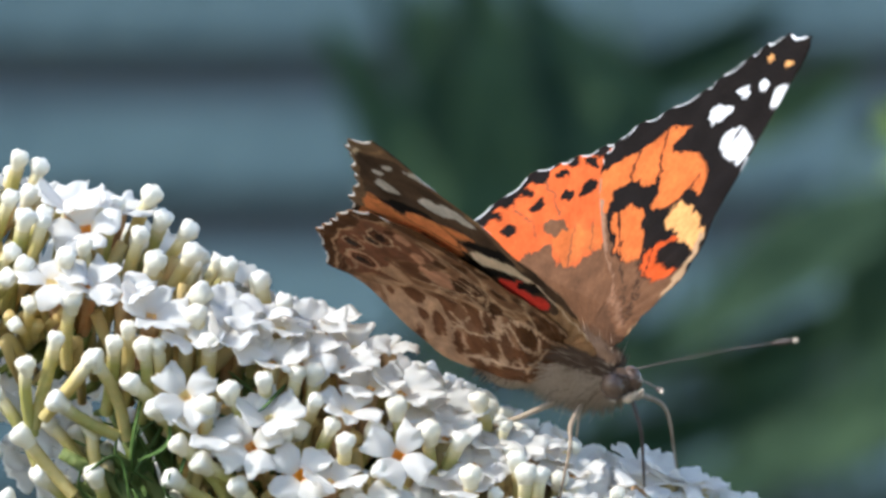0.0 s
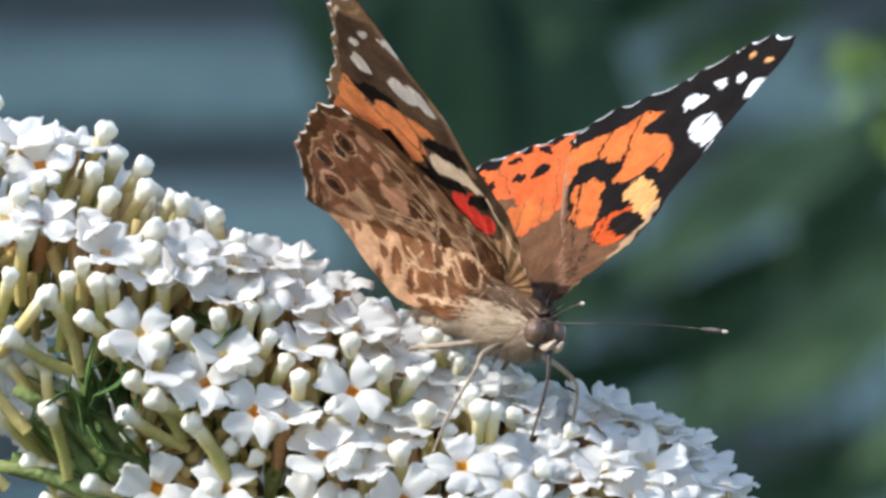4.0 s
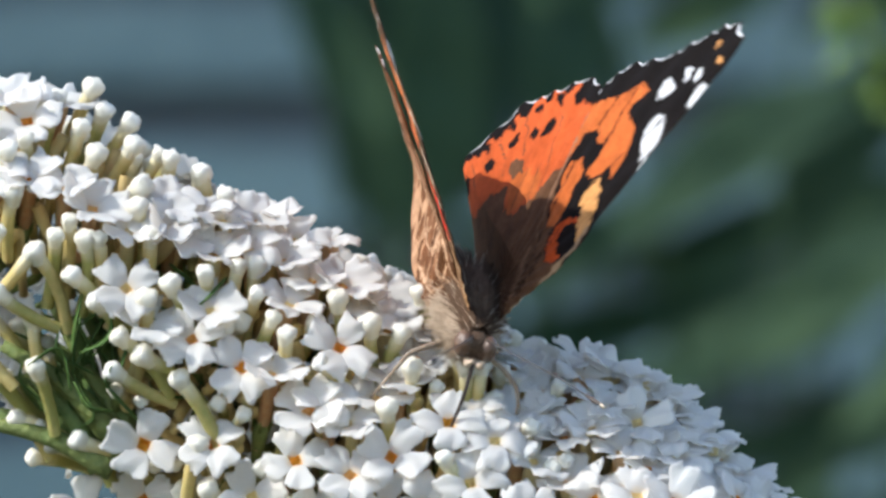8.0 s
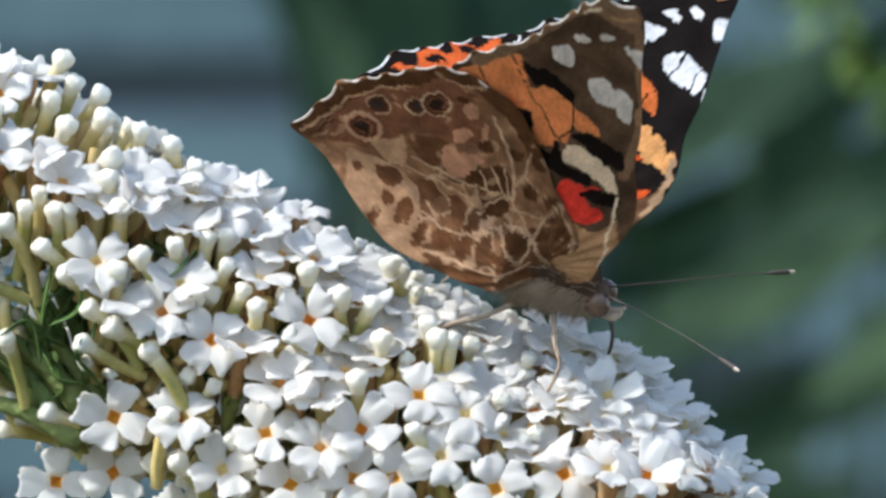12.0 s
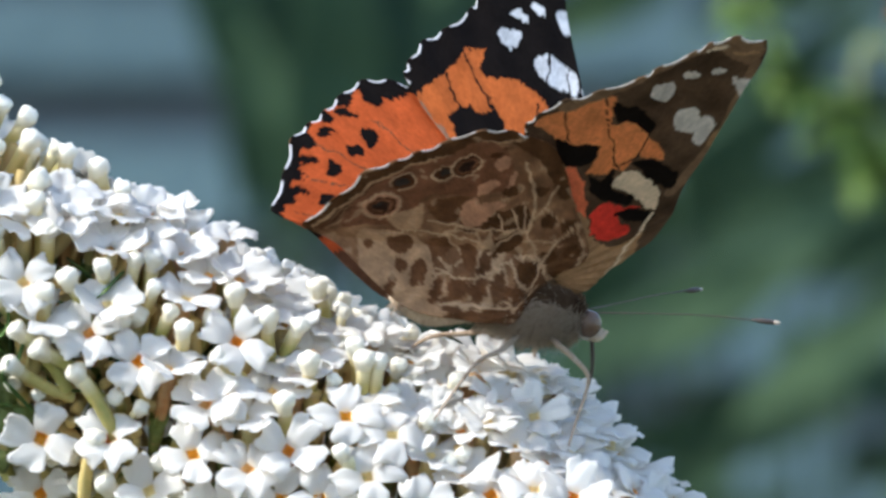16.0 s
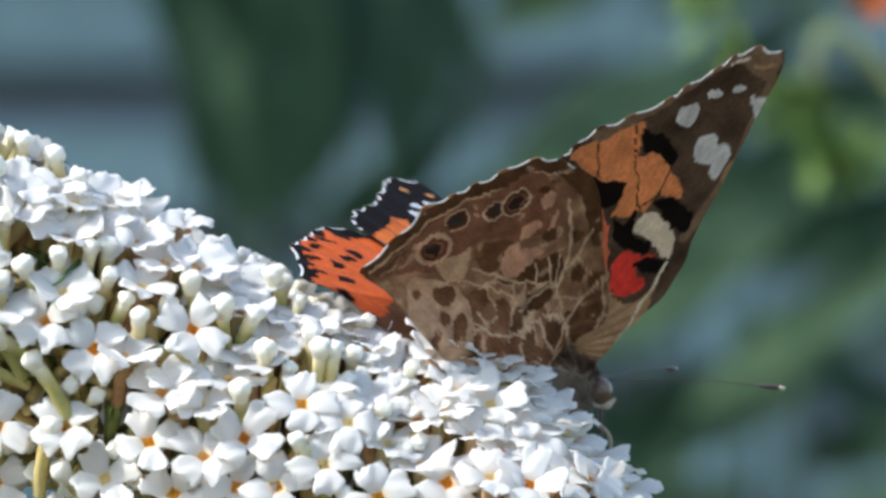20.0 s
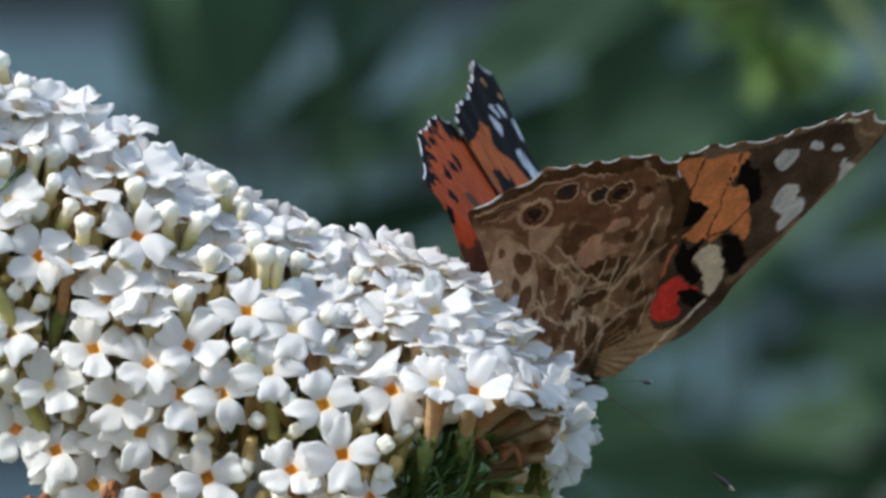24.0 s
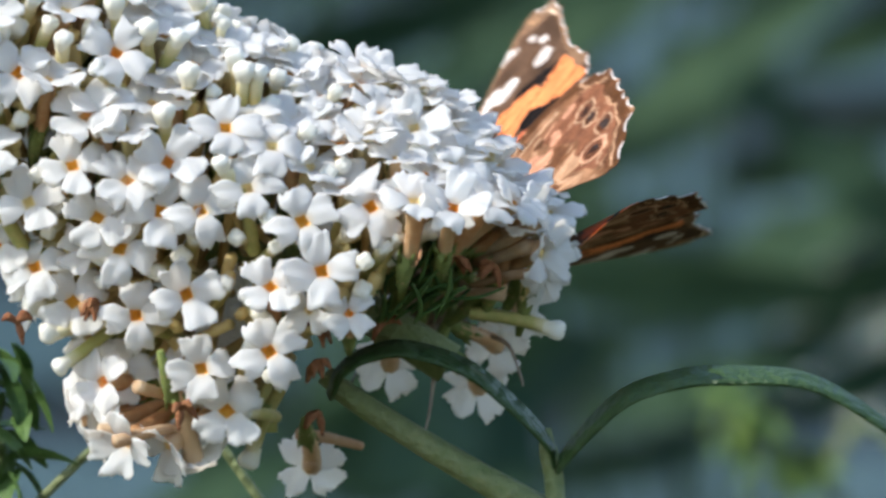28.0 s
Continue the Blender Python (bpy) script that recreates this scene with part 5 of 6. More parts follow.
def hind_under(C, P, Q):
    w = wobble(P, Q, 0.9, 5)
    mix = np.clip(0.5 + 0.7 * w, 0, 1)[:, None]
    C[:] = np.array((0.62, 0.44, 0.29)) * mix + np.array((0.32, 0.20, 0.12)) * (1 - mix)
    edge, which = cells(P, Q, 70, 12, (-20, 4, -6, 13))
    tone = np.random.RandomState(3).uniform(0, 1, 70)[which]
    basal = (P + 1) ** 2 / 120 + (Q - 1) ** 2 / 60 < 1
    dark = basal & (tone < 0.4)
    C[dark] = C[dark] * 0.2 + np.array(UMBER) * 0.62
    line = basal & (edge < 0.17)
    C[line] = C[line] * 0.3 + np.array(LINE) * 0.75
    vein(C, P, Q, OLIVE, 0.9, -23.2, 3.2, -21.1, 6.6, -19.6, 9.6, -17.7, 11.5, -14.4, 14.3, -12.0, 16.3, -9.1, 16.7, -5.5, 15.0, -2.0, 10.7)
    vein(C, P, Q, SAND, 0.16, -22.5, 3.5, -20.5, 6.5, -19.3, 9.4, -17.4, 11.2, -13.9, 13.8, -11.6, 15.7, -8.8, 16.1)
    vein(C, P, Q, BROWN, 0.13, -21.7, 3.4, -20.0, 5.9, -18.8, 8.6, -17.0, 10.6, -13.7, 13.1, -11.3, 14.9, -9.0, 15.2)
    vein(C, P, Q, SAND, 0.1, -21.1, 3.4, -19.6, 5.4, -18.4, 8.0, -16.6, 9.9, -13.4, 12.3)
    fill(C, P, Q, PINKBROWN, -20.1, 4.0, -19.8, 7.4, -17.9, 10.6, -15.5, 12.4, -12.8, 15.0, -10.5, 15.7, -8.3, 13.5, -7.5, 10.7, -9.5, 9.2, -12.5, 8.8, -14.4, 8.1, -14.0, 6.0, -15.6, 4.7, -18.5, 4.0)
    fill(C, P, Q, SAND, -18.2, 3.2, -16.3, 3.8, -13.0, 3.3, -11.1, 1.4, -9.4, -2.0, -4.5, -3.9, 1.5, -4.3, 2.5, -7.0, -11.0, -7.4, -16.8, -0.5)
    fill(C, P, Q, SAND, -16.4, 5.4, -14.6, 6.8, -14.0, 7.5, -13.2, 5.1, -14.2, 3.9, -15.4, 4.2)
    fill(C, P, Q, UMBER, -15.4, 2.9, -14.1, 3.5, -13.0, 2.7, -13.7, 1.8, -14.8, 1.8)
    fill(C, P, Q, UMBER, -11.9, 3.2, -10.5, 3.7, -9.6, 2.6, -10.3, 1.8, -11.4, 2.1)
    fill(C, P, Q, UMBER, -9.0, 3.0, -7.3, 2.7, -7.2, 1.1, -8.3, 1.4)
    vein(C, P, Q, LINE, 0.1, -16.0, 3.3, -13.3, 4.2, -10.1, 4.0, -7.3, 3.4)
    fill(C, P, Q, UMBER, -13.5, 7.3, -11.9, 8.6, -10.4, 8.7, -10.2, 6.3, -9.5, 5.1, -11.7, 5.4)
    spot(C, P, Q, UMBER, -14.2, -0.8, 0.50, 0.94)
    spot(C, P, Q, UMBER, -12.1, 0.4, 0.87, 1.00)
    spot(C, P, Q, UMBER, -10.1, -0.8, 0.56, 0.87)
    spot(C, P, Q, UMBER, -8.3, -0.5, 0.94, 0.94)
    spot(C, P, Q, UMBER, -8.7, -3.0, 0.50, 0.87)
    spot(C, P, Q, UMBER, -6.6, -2.5, 1.00, 0.56)
    spot(C, P, Q, UMBER, -4.7, -2.1, 0.75, 0.81)
    spot(C, P, Q, UMBER, -13.7, 0.9, 0.56, 0.50)
    spot(C, P, Q, UMBER, -17.0, 2.2, 0.56, 0.37)
    spot(C, P, Q, UMBER, -6.3, -0.5, 1.00, 0.56)
    spot(C, P, Q, ROSE, -9.1, 13.4, 0.69, 0.81)
    fill(C, P, Q, ROSE, -10.1, 9.5, -9.3, 11.0, -8.4, 10.9, -8.7, 9.8, -9.4, 9.0)
    fill(C, P, Q, ROSE, -7.7, 9.9, -7.7, 11.8, -7.4, 12.6, -7.1, 10.8)
    fill(C, P, Q, ROSE, -10.4, 7.5, -10.0, 8.9, -8.9, 8.2, -6.9, 8.6, -7.5, 7.0, -8.3, 5.5, -9.3, 5.2, -10.2, 6.2)
    fill(C, P, Q, OLIVE, -8.3, 5.3, -7.5, 6.7, -6.4, 7.9, -5.0, 8.3, -3.9, 6.5, -4.7, 5.5, -6.4, 5.3)
    fill(C, P, Q, OLIVE, -6.0, 2.3, -5.7, 4.4, -4.2, 5.1, -3.7, 3.9, -4.5, 2.6)
    spot(C, P, Q, OLIVE, -2.3, 1.2, 1.12, 1.12)
    spot(C, P, Q, OLIVE, -0.9, 2.5, 0.87, 0.69)
    spot(C, P, Q, OLIVE, 1.0, 3.5, 0.69, 0.81)
    spot(C, P, Q, OLIVE, -2.3, 6.9, 0.81, 0.94)
    spot(C, P, Q, OLIVE, -0.5, 6.6, 0.56, 0.87)
    spot(C, P, Q, OLIVE, -7.0, 10.1, 0.94, 0.69)
    spot(C, P, Q, OLIVE, -4.5, 10.4, 0.75, 0.62)
    spot(C, P, Q, OLIVE, 0.9, 0.5, 0.87, 0.56)
    spot(C, P, Q, UMBER, 1.9, 0.7, 0.62, 0.87)
    spot(C, P, Q, UMBER, -0.4, -1.5, 1.25, 0.50)
    spot(C, P, Q, UMBER, -3.2, -0.4, 0.87, 0.50)
    vein(C, P, Q, LINE, 0.121, -3.8, 5.5, -5.9, 5.2, -8.2, 5.0, -11.2, 5.3, -12.8, 5.4)
    vein(C, P, Q, LINE, 0.121, -3.8, 5.4, -4.7, 4.8, -5.7, 3.5, -6.0, 2.3)
    vein(C, P, Q, LINE, 0.135, -3.8, 5.5, -4.1, 7.9, -5.4, 11.0, -7.1, 13.7)
    vein(C, P, Q, LINE, 0.081, -4.7, 5.6, -6.2, 8.0)
    vein(C, P, Q, LINE, 0.081, -4.2, 5.7, -5.1, 8.3)
    vein(C, P, Q, LINE, 0.081, -6.0, 5.4, -6.9, 7.1)
    vein(C, P, Q, LINE, 0.135, -3.8, 5.4, -2.9, 4.0, -1.8, 2.7, -0.8, 1.4)
    vein(C, P, Q, LINE, 0.108, -3.8, 7.2, -3.3, 8.7, -3.3, 11.3)
    vein(C, P, Q, LINE, 0.108, -3.9, 2.0, -2.9, 0.5, -1.6, -0.4, -1.1, 0.6, -1.4, 2.0, -2.5, 2.6, -3.7, 2.3)
    vein(C, P, Q, LINE, 0.095, -3.9, 2.0, -5.7, 0.7, -8.7, 0.3, -10.5, 0.9)
    vein(C, P, Q, LINE, 0.121, -1.2, 1.3, -0.8, 3.6, -0.4, 5.1, -0.0, 6.3)
    vein(C, P, Q, LINE, 0.108, -0.6, 1.0, 1.5, -0.5, 2.2, 1.1, 2.1, 2.9)
    vein(C, P, Q, LINE, 0.108, -0.7, -0.2, -2.8, -1.5, -5.4, -1.5, -9.5, -1.7)
    vein(C, P, Q, LINE, 0.135, -0.8, 1.4, 2.1, -1.9, 4.2, -4.5)
    spot(C, P, Q, LINE, -17.5, 6.7, 1.68, 1.68)
    spot(C, P, Q, ROSE, -17.5, 6.7, 1.50, 1.50)
    spot(C, P, Q, BROWN, -17.5, 6.7, 1.25, 1.25)
    spot(C, P, Q, PINKBROWN, -17.5, 6.7, 0.94, 0.94)
    spot(C, P, Q, INK, -17.6, 6.7, 0.75, 0.75)
    spot(C, P, Q, BLUEGREY, -17.9, 6.9, 0.31, 0.31)
    spot(C, P, Q, LINE, -16.7, 9.8, 1.12, 1.12)
    spot(C, P, Q, BROWN, -16.7, 9.8, 0.94, 0.94)
    spot(C, P, Q, BLUEGREY, -16.8, 9.8, 0.56, 0.56)
    spot(C, P, Q, LINE, -13.7, 11.2, 1.00, 1.00)
    spot(C, P, Q, BROWN, -13.7, 11.3, 0.81, 0.81)
    spot(C, P, Q, BLUEGREY, -13.7, 11.4, 0.50, 0.50)
    spot(C, P, Q, LINE, -12.1, 12.5, 1.37, 1.37)
    spot(C, P, Q, BROWN, -12.1, 12.5, 1.18, 1.18)
    spot(C, P, Q, PINKBROWN, -12.1, 12.5, 0.87, 0.87)
    spot(C, P, Q, INK, -12.1, 12.5, 0.69, 0.69)
    spot(C, P, Q, BROWN, -10.0, 14.2, 0.50, 0.50)
    mott = wobble(P, Q, 2.4, 9)
    C *= (1 + 0.26 * mott)[:, None]
    pale = (mott > 0.85) & (C[:, 0] > 0.12)
    C[pale] = C[pale] * 0.5 + np.array(LINE) * 0.5
    C *= (0.71, 0.59, 0.53)
    dim = (wobble(P, Q, 1.9, 31) > 0.8) & (C[:, 0] > 0.3)
    C[dim] = C[dim] * 0.7 + np.array(UMBER) * 0.3


def wing(name, side, outline, hub, fringe, upper, under, label, fold=0.0):
    """A wing in its own plane: x forward, y outward (side 1 left, -1 right); two skins that meet at the rim."""
    rim = rounded(outline, 14)
    B = np.array(rim).reshape(-1, 2)
    n, m = len(B), 120
    B = B[:n]
    # scalloped rim on the outer margin
    lo, hi = fringe
    k = np.arange(n) / n * (len(outline) // 2)
    outer = (k >= lo) & (k <= hi)
    wave = np.where(outer, np.cos(k * 2 * math.pi * 1.0), 0)
    ln = np.linalg.norm(B, axis=1, keepdims=True)
    hub = np.array(hub)
    B = hub + (B - hub) * (1 + 0.017 * wave[:, None])
    R = (np.arange(1, m + 1) / m) ** 0.8
    G = hub + (B - hub)[None, :, :] * R[:, None, None]
    P, Q = G[..., 0].ravel(), G[..., 1].ravel()
    rr = np.repeat(R, n)
    kk = np.tile(k, m)
    oo = np.tile(outer, m)
    lift = 0.25 * np.sin(Q * 0.12) + 0.07 * np.sin(np.arctan2(Q + 1, P) * 34) * rr - fold * np.maximum(0, 2.5 - Q) * np.clip((0.5 - P) / 3, 0, 1)
    verts, cols = [], []
    # scales lie in rows from the root outwards: ragged edges along the rows
    rs = np.random.RandomState(len(outline))
    ang, way = np.arctan2(Q + 3, P + 2), np.hypot(P + 2, Q + 3)
    row = np.floor((ang + 7) * 110).astype(int)
    jag = rs.uniform(-1, 1, 2200)[row % 2200] * 0.22 + rs.uniform(-1, 1, 2200)[(row // 4) % 2200] * 0.28
    wp = 0.30 * wobble(P, Q, 1.7, 21) + 0.12 * wobble(P, Q, 4.5, 22)
    wq = 0.30 * wobble(P, Q, 1.7, 23) + 0.12 * wobble(P, Q, 4.5, 24)
    streak = rs.uniform(-1, 1, 2200)[(row * 2 + np.floor(way * 1.6).astype(int) * 37) % 2200]
    fleck = rs.uniform(-1, 1, len(P))
    for z, paint in ((0.05, upper), (-0.05, under)):
        C = np.zeros((len(P), 3))
        k2 = 0.75 if z > 0 else 0.45
        paint(C, P + jag * np.cos(ang) * k2 + wp * k2, Q + jag * np.sin(ang) * k2 + wq * k2)
        near_rim = oo & (rr > 0.981) & (np.cos(kk * 2 * math.pi) < 0.3)
        C[near_rim] = WHITE
        g = 1 + 0.16 * wobble(P, Q, 1.6, 3) + 0.11 * streak + 0.10 * fleck
        C *= 0.66 * g[:, None]
        if z < 0:
            C *= np.array((1.12, 0.97, 0.86))       # the scales below are warmer
        fade = z * np.where(rr > 0.995, 0.2, 1)
        verts.append(np.stack([P, side * Q, lift + fade], 1) * 0.001)
        cols.append(np.clip(C, 0, 1))
    mid = [hub[0] * 0.001, side * hub[1] * 0.001, 0.25e-3 * math.sin(hub[1] * 0.12)]
    V = np.concatenate([verts[0], [mid], verts[1], [mid]])
    Cc = np.concatenate([cols[0], cols[0][:1], cols[1], cols[1][:1]])
    faces = []
    h = n * m + 1
    for base, flip in ((0, side < 0), (h, side > 0)):
        tip = base + n * m
        for j in range(n):
            q = (j + 1) % n
            faces.append((tip, base + q, base + j) if flip else (tip, base + j, base + q))
    i, j = np.meshgrid(np.arange(m - 1), np.arange(n), indexing="ij")
    q = (j + 1) % n
    quad = np.stack([i * n + j, (i + 1) * n + j, (i + 1) * n + q, i * n + q], -1).reshape(-1, 4)
    if side < 0:
        quad = quad[:, ::-1]
    faces += quad.tolist() + (quad[:, ::-1] + h).tolist()
    e = (m - 1) * n
    for j in range(n):
        q = (j + 1) % n
        f = (e + j, e + j + h, e + q + h, e + q)
        faces.append(f if side > 0 else f[::-1])
    me = bpy.data.meshes.new(name)
    me.from_pydata(V.tolist(), [], faces)
    layer = me.color_attributes.new("scales", "FLOAT_COLOR", "POINT")
    layer.data.foreach_set("color", np.concatenate([Cc, np.ones((len(Cc), 1))], 1).astype(np.float32).ravel())
    me.materials.append(WING)
    me.polygons.foreach_set("use_smooth", [True] * len(me.polygons))
    return piece(name, me, butterfly, None, label)


FORE_L = wing("forewing", 1, FORE, (2.0, 13.0), FORE_FRINGE, fore_upper, fore_under, "orange forewing with black tip and white spots")
FORE_R = wing("forewing", -1, FORE, (2.0, 13.0), FORE_FRINGE, fore_upper, fore_under, "orange forewing with black tip and white spots")
HIND_L = wing("hindwing", 1, HIND, (-9.0, 6.0), HIND_FRINGE, hind_upper, hind_under, "orange hindwing with black spots, marbled brown below", 0.6)
HIND_R = wing("hindwing", -1, HIND, (-9.0, 6.0), HIND_FRINGE, hind_upper, hind_under, "orange hindwing with black spots, marbled brown below", 0.6)


def wing_pose(side, flap, sweep, z=0.0):
    return pose(0, side * WING_Y, WING_Z + z) @ pose(0, 0, 0, side * flap) @ pose(0, 0, 0, 0, 0, side * sweep)


def motions():
    walk(butterfly, [
        (0.0, pose(0.02315, -0.0070, 1.21061, 16.7, 6.9, -48.0)),
        (0.5, pose(0.02300, -0.0071, 1.20754, 8.9, 20.4, -47.5)),
        (1.0, pose(0.02351, -0.0073, 1.20728, 4.7, 21.7, -47.0)),
        (1.5, pose(0.02226, -0.0074, 1.21104, 3.5, -2.3, -55.8)),
        (2.0, pose(0.02129, -0.0076, 1.20929, 4.5, 2.3, -55.8)),
        (2.5, pose(0.02124, -0.0077, 1.20954, -4.3, 1.9, -53.1)),
        (3.0, pose(0.02125, -0.0079, 1.20948, 0.2, 6.4, -55.2)),
        (3.5, pose(0.02185, -0.0080, 1.20953, -8.1, 6.5, -52.6)),
        (5.5, pose(0.02091, -0.0110, 1.20968, -8.7, 9.4, -65.1)),
        (6.0, pose(0.01966, -0.0112, 1.20691, -13.9, 17.6, -77.2)),
        (6.5, pose(0.01960, -0.0114, 1.20632, -24.8, 29.5, -77.8)),
        (7.0, pose(0.01945, -0.0116, 1.20580, -17.9, 24.4, -78.9)),
        (7.5, pose(0.02018, -0.0118, 1.20831, -24.5, 18.9, -80.3)),
        (8.0, pose(0.01972, -0.0120, 1.20610, -14.7, 25.0, -79.3)),
        (8.5, pose(0.02366, -0.0115, 1.20881, 13.6, 0.1, -44.9)),
        (9.0, pose(0.02444, -0.0115, 1.20924, 10.6, 0.8, -48.6)),
        (9.5, pose(0.02635, -0.0115, 1.20696, 2.7, 8.8, -43.4)),
        (10.0, pose(0.02594, -0.0115, 1.20627, 3.6, 11.6, -40.3)),
        (10.5, pose(0.02669, -0.0115, 1.20838, 0.9, 3.5, -31.5)),
        (11.0, pose(0.02915, -0.0115, 1.20840, 9.5, 1.2, -15.9)),
        (11.5, pose(0.02701, -0.0115, 1.20848, 23.2, 5.4, -11.5)),
        (12.0, pose(0.02818, -0.0115, 1.20694, 34.3, 18.0, -10.4)),
        (12.5, pose(0.02751, -0.0115, 1.21096, 33.6, -7.2, -1.4)),
        (13.0, pose(0.02717, -0.0115, 1.21043, 32.6, -4.9, 7.2)),
        (13.5, pose(0.02781, -0.0115, 1.20848, 23.8, 3.1, 15.2)),
        (15.5, pose(0.03262, -0.0092, 1.20728, 9.3, 3.6, 25.7)),
        (16.0, pose(0.03323, -0.0086, 1.20632, 10.9, 7.2, 25.6)),
        (16.5, pose(0.03333, -0.0080, 1.20599, 13.3, 10.4, 26.5)),
        (17.0, pose(0.03269, -0.0063, 1.20845, 18.8, -8.7, 35.1)),
        (17.5, pose(0.02981, -0.0047, 1.20674, 17.0, -2.0, 51.3)),
        (18.0, pose(0.02982, -0.0030, 1.20692, 19.4, 0.4, 52.4)),
        (18.5, pose(0.03030, -0.0015, 1.20656, 16.0, 0.5, 53.5)),
        (19.0, pose(0.03301, 0.0000, 1.20494, 13.7, 2.3, 47.4)),
        (19.5, pose(0.03446, 0.0020, 1.20325, 12.4, 5.1, 44.2)),
        (20.0, pose(0.03850, 0.0040, 1.19967, 6.2, 8.9, 36.4)),
        (20.5, pose(0.04085, 0.0053, 1.19716, 16.6, 26.0, 36.6)),
        (21.0, pose(0.04110, 0.0067, 1.19712, 15.0, 31.2, 40.1)),
        (21.5, pose(0.04055, 0.0080, 1.19747, 16.4, 27.2, 42.4)),
        (23.5, pose(0.04617, 0.0104, 1.19107, 44.9, 31.8, 55.8)),
        (24.0, pose(0.04544, 0.0110, 1.19231, 41.6, 26.2, 54.9)),
        (24.5, pose(0.04496, 0.0120, 1.18934, 47.4, 29.4, 49.3)),
        (25.0, pose(0.04666, 0.0130, 1.18519, 42.4, 52.0, 53.9)),
        (25.5, pose(0.04773, 0.0140, 1.18674, 52.1, 42.5, 67.3)),
        (26.0, pose(0.04631, 0.0150, 1.18086, 38.8, 54.6, 61.1)),
        (26.5, pose(0.05230, 0.0160, 1.17753, 79.8, 62.6, 47.4)),
        (27.0, pose(0.03815, 0.0167, 1.18120, 19.9, 26.8, 123.8)),
        (27.5, pose(0.03800, 0.0173, 1.18156, 40.3, 22.2, 127.4)),
        (28.0, pose(0.03694, 0.0180, 1.18265, 45.9, 17.1, 129.2)),
    ])
    # flap and sweep of each wing
    walk(FORE_L, [
        (0.0, wing_pose(1, 38.0, 5.6, 0.0001)),
        (0.5, wing_pose(1, 46.9, 3.5, 0.0001)),
        (1.0, wing_pose(1, 48.8, 6.8, 0.0001)),
        (1.5, wing_pose(1, 44.5, 6.6, 0.0001)),
        (2.0, wing_pose(1, 46.5, 3.8, 0.0001)),
        (2.5, wing_pose(1, 51.7, 3.7, 0.0001)),
        (3.0, wing_pose(1, 45.7, 7.2, 0.0001)),
        (3.5, wing_pose(1, 56.0, 6.0, 0.0001)),
        (5.5, wing_pose(1, 36.6, 13.3, 0.0001)),
        (6.0, wing_pose(1, 61.7, 3.1, 0.0001)),
        (6.5, wing_pose(1, 72.8, 3.5, 0.0001)),
        (7.0, wing_pose(1, 85.9, -0.2, 0.0001)),
        (7.5, wing_pose(1, 97.2, -3.9, 0.0001)),
        (8.0, wing_pose(1, 70.7, 2.7, 0.0001)),
        (8.5, wing_pose(1, 36.1, 4.6, 0.0001)),
        (9.0, wing_pose(1, 21.7, 2.1, 0.0001)),
        (9.5, wing_pose(1, 40.5, 2.6, 0.0001)),
        (10.0, wing_pose(1, 49.3, 3.0, 0.0001)),
        (10.5, wing_pose(1, 46.2, 4.2, 0.0001)),
        (11.0, wing_pose(1, 31.4, -1.8, 0.0001)),
        (11.5, wing_pose(1, 24.1, 0.6, 0.0001)),
        (12.0, wing_pose(1, 18.9, 5.1, 0.0001)),
        (12.5, wing_pose(1, 10.5, -4.3, 0.0001)),
        (13.0, wing_pose(1, 18.9, -2.0, 0.0001)),
        (13.5, wing_pose(1, 27.9, -3.4, 0.0001)),
        (15.5, wing_pose(1, 48.9, -0.9, 0.0001)),
        (16.0, wing_pose(1, 51.3, 3.1, 0.0001)),
        (16.5, wing_pose(1, 54.1, 0.9, 0.0001)),
        (17.0, wing_pose(1, 29.0, -1.8, 0.0001)),
        (17.5, wing_pose(1, 35.5, -1.0, 0.0001)),
        (18.0, wing_pose(1, 27.0, 1.3, 0.0001)),
        (18.5, wing_pose(1, 23.4, 5.2, 0.0001)),
        (19.0, wing_pose(1, 25.4, 1.7, 0.0001)),
        (19.5, wing_pose(1, 18.8, 3.2, 0.0001)),
        (20.0, wing_pose(1, 21.4, 4.2, 0.0001)),
        (20.5, wing_pose(1, 44.9, -1.9, 0.0001)),
        (21.0, wing_pose(1, 13.0, 12.8, 0.0001)),
        (21.5, wing_pose(1, 26.7, 6.1, 0.0001)),
        (23.5, wing_pose(1, 15.8, 3.7, 0.0001)),
        (24.0, wing_pose(1, 13.0, 8.0, 0.0001)),
        (24.5, wing_pose(1, -2.0, -7.7, 0.0001)),
        (25.0, wing_pose(1, 11.0, -2.0, 0.0001)),
        (25.5, wing_pose(1, 12.0, -2.0, 0.0001)),
        (26.0, wing_pose(1, 25.0, -2.0, 0.0001)),
        (26.5, wing_pose(1, -1.0, -0.8, 0.0001)),
        (27.0, wing_pose(1, 71.7, -0.8, 0.0001)),
        (27.5, wing_pose(1, 65.2, -1.7, 0.0001)),
        (28.0, wing_pose(1, 86.2, 3.6, 0.0001)),
    ])
